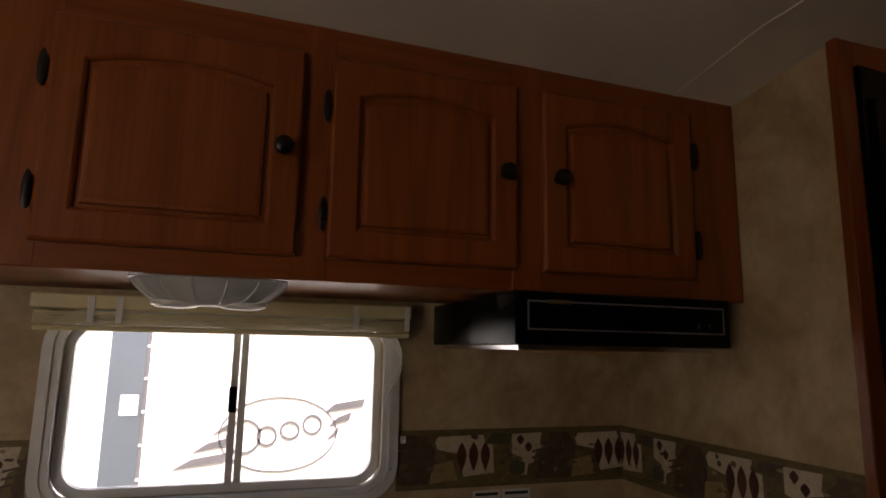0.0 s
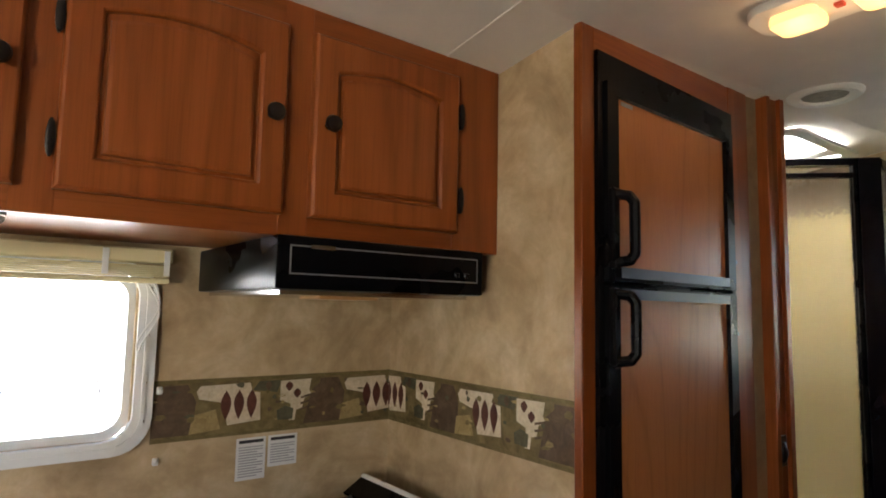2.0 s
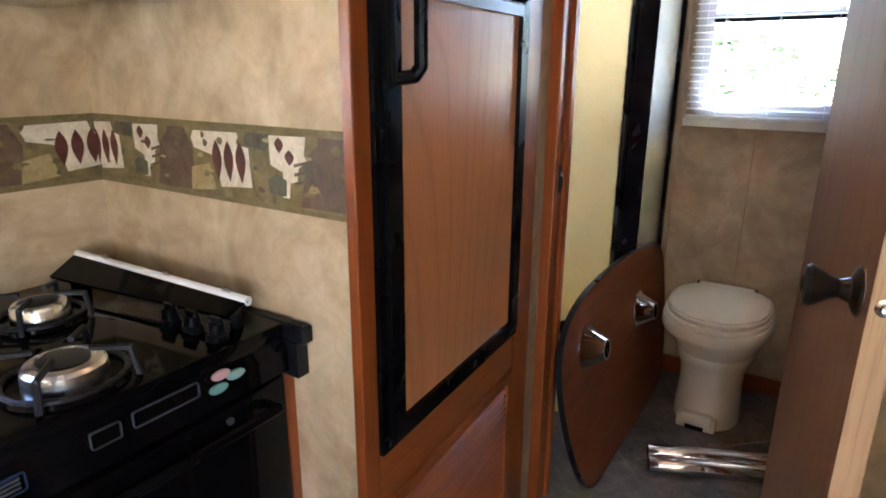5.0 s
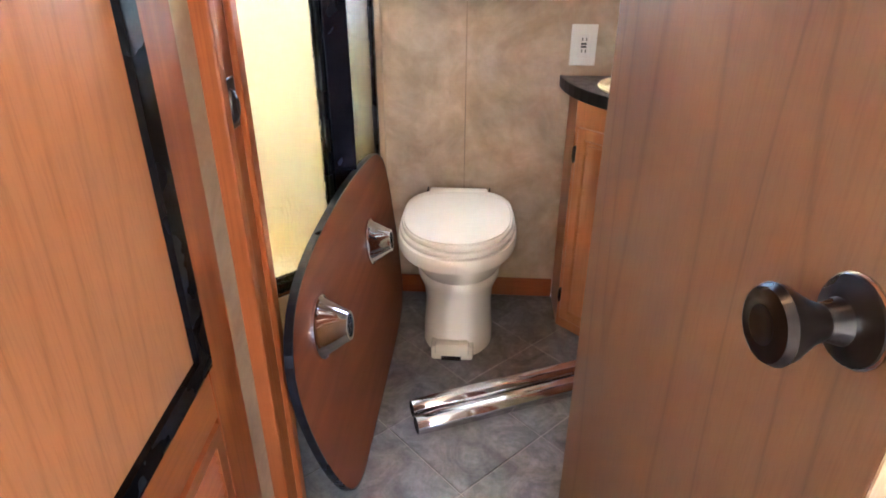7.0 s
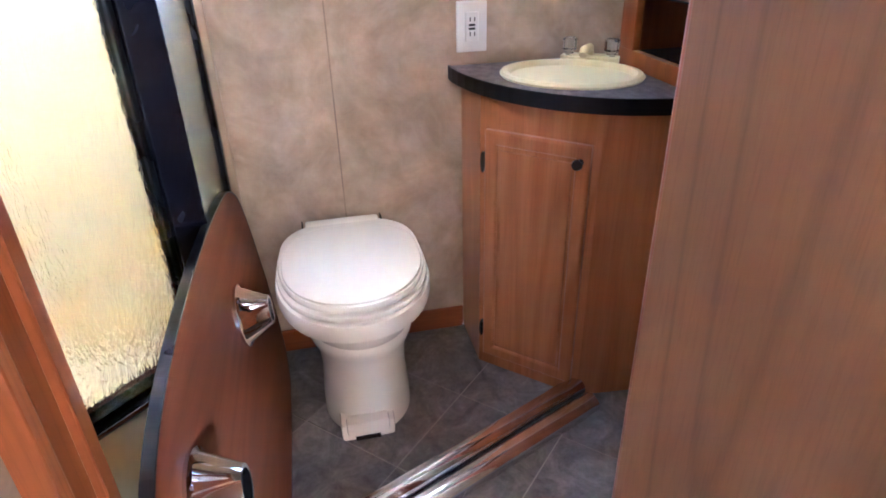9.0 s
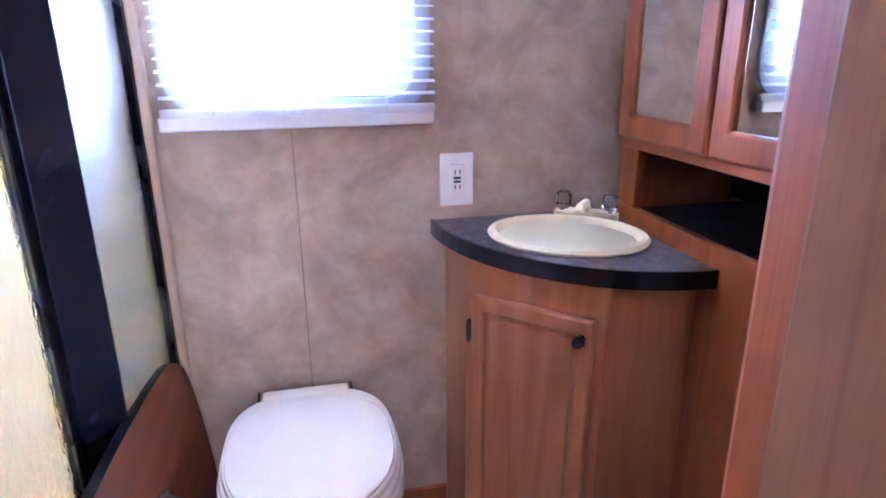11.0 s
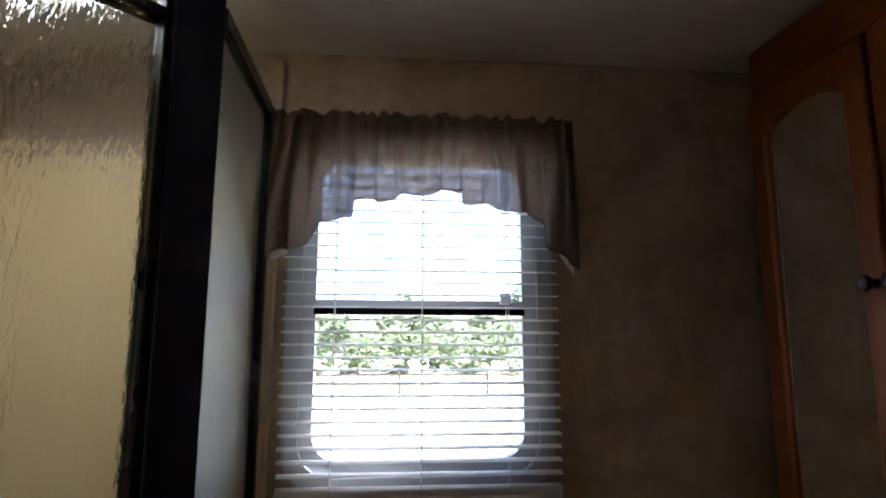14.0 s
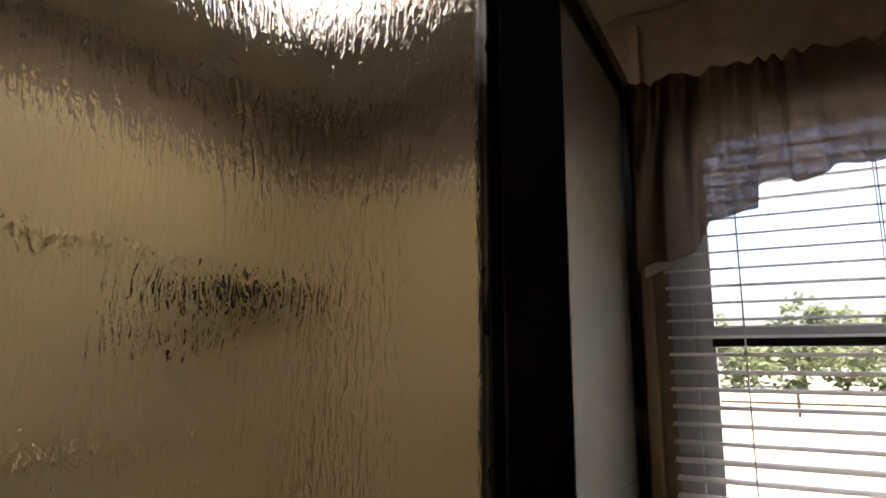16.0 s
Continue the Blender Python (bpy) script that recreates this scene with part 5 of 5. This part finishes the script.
so = thing("wall_outlet", (END_X, 0.21, 0.876), "white double socket plate on the bathroom wall", "outlet")
part("plate", box((END_X - 0.006, 0.168, 0.877), (END_X - 0.0005, 0.25, 1.004), 0.003, 2), WHITE, so)
part("insert", box((END_X - 0.009, 0.191, 0.903), (END_X - 0.005, 0.227, 0.978), 0.002), WHITE, so)
for z in (0.918, 0.954):
    for y in (0.202, 0.214):
        part("slot", box((END_X - 0.0098, y - 0.0015, z), (END_X - 0.0085, y + 0.0015, z + 0.01)), INK_DARK, so)
for z in (0.936, 0.945):
    part("button", box((END_X - 0.0105, 0.2, z - 0.003), (END_X - 0.0085, 0.218, z + 0.003), 0.001), INK_DARK, so)

# ---- mirrored bathroom cabinet ----
mcab = thing("mirror_cabinet", (2.8, -0.5, 0.0), "tall stained oak cabinet with mirrored doors and cubby", "cabinet")
CY = -0.166
bm = box((2.242, -0.949, 0.0), (3.298, CY - 0.3, 1.98))
part("carcass", bm, OAK, mcab)
bm = box((2.242, CY - 0.02, 0.0), (3.2, CY, 0.885), 0.001)
part("lower_panel", bm, OAK, mcab)
for a, b in ((3.128, 3.2), (2.242, 2.5)):
    part("stile", box((a, CY - 0.02, 0.885), (b, CY, 1.02), 0.001), OAK, mcab)
part("rail", box((2.242, CY - 0.02, 1.02), (3.2, CY + 0.0006, 1.062), 0.0015), OAK_X, mcab)
part("rail", box((2.242, CY - 0.02, 1.9), (3.2, CY + 0.0006, 2.04), 0.0015), OAK_X, mcab)
part("back_stile", box((2.242, CY - 0.0206, 1.062), (3.2, CY - 0.0016, 1.9)), OAK, mcab)
part("end_panel", box((3.18, CY - 0.3, 0.0), (3.2, CY - 0.0206, 2.04)), OAK, mcab)
# cubby boards coloured near-black in place of the shade inside
part("cubby_floor", box((2.5, CY - 0.3, 0.87), (3.128, CY - 0.02, 0.886)), SHADE_BLACK, mcab)
part("cubby_top", box((2.5, CY - 0.3, 1.012), (3.128, CY - 0.02, 1.028)), SHADE_BLACK, mcab)
part("cubby_back", box((2.5, CY - 0.299, 0.886), (3.179, CY - 0.29, 1.012)), SHADE_BLACK, mcab)
for a, side, dw in ((3.19, 1, 0.318), (2.862, 0, 0.318)):
    d, m = cabinet_door(mcab, (a, CY + 0.001, 1.045), (-1, 0, 0), dw, 0.87, OAK, OAK, 0.03, 0.02, 0.052, MIRROR)
    knob(d, m, dw - 0.02 if side else 0.02, 0.452, 0.02, 0.014)

# ---- bathroom window with blind and valance ----
w2 = tagged(new("window_2"), "white-framed bathroom sash window with rounded corners", "window", kind="structure")
w2.location = (END_X, 0.555, 1.48)
MX = Matrix.Translation((END_X - 0.012, 0, 0)) @ FACE_X
o1, o2, o3 = rounded(0.272, 1.105, 0.838, 1.86, 0.09), rounded(0.305, 1.135, 0.805, 1.83, 0.07), rounded(0.335, 1.165, 0.778, 1.805, 0.055)
part("window_frame", ring_prism(bmesh.new(), o1, o2, 0.016, MX), VINYL_SHADED, w2, "white moulded window frame", True)
part("inner_frame", ring_prism(bmesh.new(), o2, o3, 0.03, MX @ Matrix.Translation((0, 0, 0.016))), VINYL_SHADED, w2, "", True)
part("meeting_rail", box((END_X + 0.004, 0.33, 1.478), (END_X + 0.03, 0.782, 1.496), 0.003), VINYL_SHADED, w2, "white meeting rail, greyed for shade")
part("rail_seal", box((END_X + 0.001, 0.33, 1.464), (END_X + 0.03, 0.782, 1.478), 0.002), BLACK_SATIN, w2, "dark weather seal")
part("latch", box((END_X - 0.004, 0.36, 1.488), (END_X + 0.006, 0.385, 1.512), 0.002), WHITE, w2)
for z0, z1 in ((1.16, 1.47), (1.49, 1.81)):
    pane = part("pane", box((END_X + 0.02, 0.33, z0), (END_X + 0.024, 0.782, z1)), CLEAR, w2)
    pane.visible_shadow = False

mb2 = thing("mini_blind", (3.262, 0.555, 1.078), "lowered white mini blind with open slats", "window blind")
BXC = 3.268
part("bottom_rail", box((BXC - 0.014, 0.27, 1.078), (BXC + 0.014, 0.846, 1.108), 0.003), BLIND, mb2)
part("head_rail", box((BXC - 0.015, 0.262, 1.845), (BXC + 0.02, 0.848, 1.872), 0.002), BLIND, mb2)
sl = bmesh.new()
prof = [(-0.0125, -0.0035), (-0.006, -0.0002), (0.0, 0.001), (0.006, 0.0014), (0.0125, 0.0006)]
for y in (0.268, 0.84):
    for x, z in prof:
        sl.verts.new((x, y, z))
    for x, z in prof[::-1]:
        sl.verts.new((x, y, z - 0.0009))
sl.verts.ensure_lookup_table()
nv = len(prof) * 2
for k in range(nv):
    sl.faces.new((sl.verts[k], sl.verts[(k + 1) % nv], sl.verts[nv + (k + 1) % nv], sl.verts[nv + k]))
sl.faces.new([sl.verts[k] for k in range(nv)][::-1])
sl.faces.new([sl.verts[nv + k] for k in range(nv)])
bmesh.ops.recalc_face_normals(sl, faces=sl.faces[:])
slat_me = bpy.data.meshes.new("slat")
sl.to_mesh(slat_me)
sl.free()
slat_me.materials.append(BLIND)
for k in range(29):
    s = new("slat", slat_me)
    s.parent = mb2
    s.matrix_parent_inverse = Matrix.Translation(-Vector(mb2.location))
    s.location = (BXC, random.uniform(-0.001, 0.001), 1.122 + 0.0255 * k)
    s.rotation_euler = (0, radians(random.uniform(-3, 3)), 0)
for k in range(4):
    s = new("slat", slat_me)
    s.parent = mb2
    s.matrix_parent_inverse = Matrix.Translation(-Vector(mb2.location))
    s.location = (BXC, 0, 1.11 + 0.003 * k)
for y in (0.375, 0.555, 0.735):
    for x in (-0.0128, 0.0128):
        part("ladder_cord", rod(bmesh.new(), (BXC + x, y, 1.1), (BXC + x, y, 1.85), 0.0009, seg=5), WHITE, mb2)

val = thing("window_valance", (3.22, 0.55, 1.56), "gathered tan cloth valance over the bathroom window", "valance")
rod_z = 1.858
part("curtain_rod", rod(bmesh.new(), (3.25, 0.225, rod_z), (3.25, 0.872, rod_z), 0.007, seg=10), WHITE, val)
bm = bmesh.new()
NU, NV = 260, 18
HEM_Y = [0.234, 0.302, 0.309, 0.341, 0.469, 0.475, 0.538, 0.643, 0.699, 0.706, 0.766, 0.775, 0.869]
HEM_Z = [1.552, 1.616, 1.641, 1.671, 1.695, 1.714, 1.713, 1.697, 1.694, 1.66, 1.642, 1.611, 1.576]
rowsv = []
for j in range(NV + 1):
    v = j / NV
    row = []
    for i in range(NU + 1):
        u = i / NU
        y0 = 0.234 + 0.635 * u
        hem = float(np.interp(y0, HEM_Y, HEM_Z)) + 0.004 * math.sin(u * 47) + 0.003 * noise.noise(Vector((u * 30, 4.0, 0)))
        if v < 0.16:
            zz = 1.884 - 0.05 * (v / 0.16) + (0.003 * math.sin(u * 140 + 9 * noise.noise(Vector((u * 6, 0, 5)))) + 0.014 * noise.noise(Vector((u * 26, 0, 2)))) * (1 - v / 0.16)
        else:
            zz = 1.834 - (1.834 - hem) * ((v - 0.16) / 0.84)
        wob = noise.noise(Vector((u * 7.0, 0.3, v * 0.8)))
        # each swag ends in a pleat that laps over the next one
        swag = float(np.interp(y0, [0.234, 0.302, 0.312, 0.466, 0.476, 0.697, 0.708, 0.764, 0.777, 0.869], [-0.02, 0.004, -0.014, 0.008, -0.012, 0.01, -0.014, 0.004, -0.016, 0.0]))
        gather = 0.009 * math.sin(u * 118 + 5 * wob) * (1 - 0.75 * v) + 0.014 * math.sin(u * 52 + 4.5 * wob) * (0.3 + 0.7 * v) * (0.5 + abs(wob))
        xx = 3.226 + gather + swag * v + 0.005 * noise.noise(Vector((u * 22, 1.7, v * 2.2))) * v
        yy = y0 + 0.005 * math.sin(u * 90) * v
        row.append(bm.verts.new((xx, yy, zz)))
    rowsv.append(row)
for a, b in zip(rowsv, rowsv[1:]):
    for i in range(NU):
        bm.faces.new((a[i], a[i + 1], b[i + 1], b[i]))
cloth = part("cloth", bm, FABRIC, val, "", True)
for tri in ([(0.236, 1.546), (0.268, 1.592), (0.268, 1.64), (0.236, 1.62)], [(0.866, 1.568), (0.866, 1.62), (0.832, 1.62), (0.832, 1.583)]):
    part("lining", prism(bmesh.new(), tri, 0.0015, Matrix.Translation((3.242, 0, 0)) @ FACE_X), BLIND, val, "white lining at the hem")
sol = cloth.modifiers.new("thickness", "SOLIDIFY")
sol.thickness = 0.0012

# ---- outside ----
built("ground", box((-150, -150, -0.75), (220, 150, -0.7)), GRASS, "dry mown grass lot")
tr = thing("parked_trailer", (1.0, 4.6, -0.7), "white travel trailer with grey panel parked alongside", "trailer")
part("body", box((-4.0, 4.0, -0.35), (6.0, 6.2, 2.3), 0.08, 3), TRAILER, tr)
part("corner_panel", box((-0.295, 3.985, -0.3), (-0.1, 4.001, 2.25), 0.004), TRAILER_GREY, tr, "dark grey vertical panel")
part("edge_moulding", box((-0.112, 3.978, -0.3), (-0.09, 4.0, 2.25), 0.004), LOGO_GREY, tr)
for k in range(9):
    part("rivet", rod(bmesh.new(), (-0.1, 3.97, 0.3 + 0.18 * k), (-0.1, 3.982, 0.3 + 0.18 * k), 0.008, seg=8), WHITE, tr)
part("panel_label", box((-0.22, 3.98, 1.0), (-0.13, 3.986, 1.11)), PAPER_WHITE, tr)
part("side_window", prism(bmesh.new(), rounded(-0.72, 0.55, -0.5, 0.95, 0.05), 0.012, Matrix.Translation((0, 3.99, 0)) @ FACE_Y), LOGO_GREY, tr)
mlogo = Matrix.Translation((0, 3.992, 0)) @ FACE_Y
ell = [(0.64 + 0.34 * math.cos(a), 0.88 + 0.215 * math.sin(a)) for a in [6.28319 * k / 40 for k in range(40)]]
elli = [(0.64 + 0.332 * math.cos(a), 0.88 + 0.207 * math.sin(a)) for a in [6.28319 * k / 40 for k in range(40)]]
part("oval_decal", ring_prism(bmesh.new(), ell, elli, 0.01, mlogo), LOGO_GREY, tr)
for k, (xa, xb, z, h, sl_) in enumerate(((0.07, 0.34, 0.7, 0.055, 0.1), (0.17, 0.35, 0.79, 0.05, 0.08), (0.27, 0.36, 0.885, 0.045, 0.06), (0.9, 1.13, 1.0, 0.05, 0.06), (0.93, 1.05, 0.92, 0.05, 0.05), (0.92, 0.98, 0.84, 0.045, 0.04))):
    part("stripe_decal", prism(bmesh.new(), [(xa, z), (xb, z + 0.03), (xb + sl_ * 0.3, z + h + 0.03), (xa + sl_, z + h)], 0.01, mlogo), LOGO_GREY, tr)
for cx, cz, rx, rz in ((0.44, 0.87, 0.1, 0.1), (0.57, 0.87, 0.06, 0.06), (0.7, 0.9, 0.06, 0.055), (0.83, 0.93, 0.06, 0.06)):
    part("badge_shape", ring_prism(bmesh.new(), [(cx + rx * math.cos(0.3142 * k), cz + rz * math.sin(0.3142 * k)) for k in range(20)], [(cx + (rx - 0.014) * math.cos(0.3142 * k), cz + (rz - 0.014) * math.sin(0.3142 * k)) for k in range(20)], 0.01, mlogo), LOGO_GREY, tr)
for x in (-1.2, 3.2):
    wh = part("wheel", lathe(bmesh.new(), [(0.0, 0.0), (0.33, 0.0), (0.345, 0.04), (0.345, 0.16), (0.33, 0.2), (0.0, 0.2)], Matrix.Translation((x, 4.2, -0.36)) @ Matrix.Rotation(math.pi / 2, 4, "X"), 28), BLACK_SATIN, tr, "", True)


def leaf_cloud(bm, centre, radius, count, size):
    for _ in range(count):
        d = Vector((random.gauss(0, 1), random.gauss(0, 1), random.gauss(0, 0.8)))
        d = d.normalized() * radius * random.uniform(0.45, 1.0)
        p = Vector(centre) + d
        a, b = random.uniform(0, 6.28), random.uniform(-0.9, 0.9)
        u = Vector((math.cos(a), math.sin(a), b)) * size * random.uniform(0.6, 1.3)
        w = Vector((-math.sin(a), math.cos(a), random.uniform(-0.6, 0.6))) * size * random.uniform(0.5, 1.0)
        bm.faces.new([bm.verts.new(p + q) for q in (-u, -w, u, w)])


rt = random.Random(5)
for k in range(9):
    x, y = rt.uniform(55, 75), -34 + 8.2 * k + rt.uniform(-2, 2)
    h = rt.uniform(5.5, 9.5)
    te = thing("tree", (x, y, -0.7), "leafy green tree at the edge of the field", "tree", "field edge trees")
    bm = bmesh.new()
    rod(bm, (x, y, -0.7), (x + 0.3, y, h * 0.45), 0.26, 0.14, 8)
    for q in range(5):
        a = q * 1.26
        rod(bm, (x + 0.25, y, h * (0.3 + 0.04 * q)), (x + 0.25 + 1.6 * math.cos(a), y + 1.6 * math.sin(a), h * (0.5 + 0.07 * q)), 0.09, 0.04, 6)
    part("trunk", bm, BARK, te)
    bm = bmesh.new()
    for q in range(16):
        leaf_cloud(bm, (x + rt.uniform(-2, 2), y + rt.uniform(-3.4, 3.4), h * rt.uniform(0.1, 0.95)), rt.uniform(1.0, 2.0), 110, 0.3)
    part("crown", bm, LEAFAGE, te)
bm = bmesh.new()
for k in range(230):
    leaf_cloud(bm, (rt.uniform(50, 58), -42 + 0.37 * k, rt.uniform(-0.4, 3.2)), rt.uniform(0.8, 1.7), 60, 0.3)
tagged(part("hedgerow", bm, LEAFAGE), "dense green hedgerow along the field", "hedge", kind="stuff")
fence = thing("field_fence", (30, 0, -0.7), "low dark rail fence across the grass", "fence")
for z in (-0.25, 0.15):
    part("rail", box((29.96, -24, z), (30.04, 24, z + 0.1)), BARK, fence)
for k in range(13):
    part("post", box((29.94, -24 + 4 * k - 0.06, -0.7), (30.06, -24 + 4 * k + 0.06, 0.35), 0.01), BARK, fence)

# ---- floor tiles, laid on the diagonal ----
def clip(poly, ax, lim, keep_less):
    out = []
    for (p, q) in zip(poly, poly[1:] + poly[:1]):
        a, b = (p[ax] <= lim) == keep_less or p[ax] == lim, (q[ax] <= lim) == keep_less or q[ax] == lim
        if a:
            out.append(p)
        if a != b:
            u = (lim - p[ax]) / (q[ax] - p[ax])
            out.append(tuple(p[i] + u * (q[i] - p[i]) for i in (0, 1)))
    return out


S = 0.305
for i in range(-14, 16):
    for j in range(-14, 16):
        cx, cy = 2.75 + (i - j) * S * 0.7071, 0.33 + (i + j) * S * 0.7071
        r = (S - 0.004) * 0.7071
        poly = [(cx + r, cy), (cx, cy + r), (cx - r, cy), (cx, cy - r)]
        for ax, lim, less in ((0, 3.298, True), (0, 0.4, False), (1, 1.5, True), (1, -0.94, False)):
            poly = clip(poly, ax, lim, less) if len(poly) > 2 else []
        if len(poly) > 2:
            t_ = part("tile", prism(bmesh.new(), poly, 0.0025, Matrix.Translation((0, 0, -0.0025))), TILE, floor)
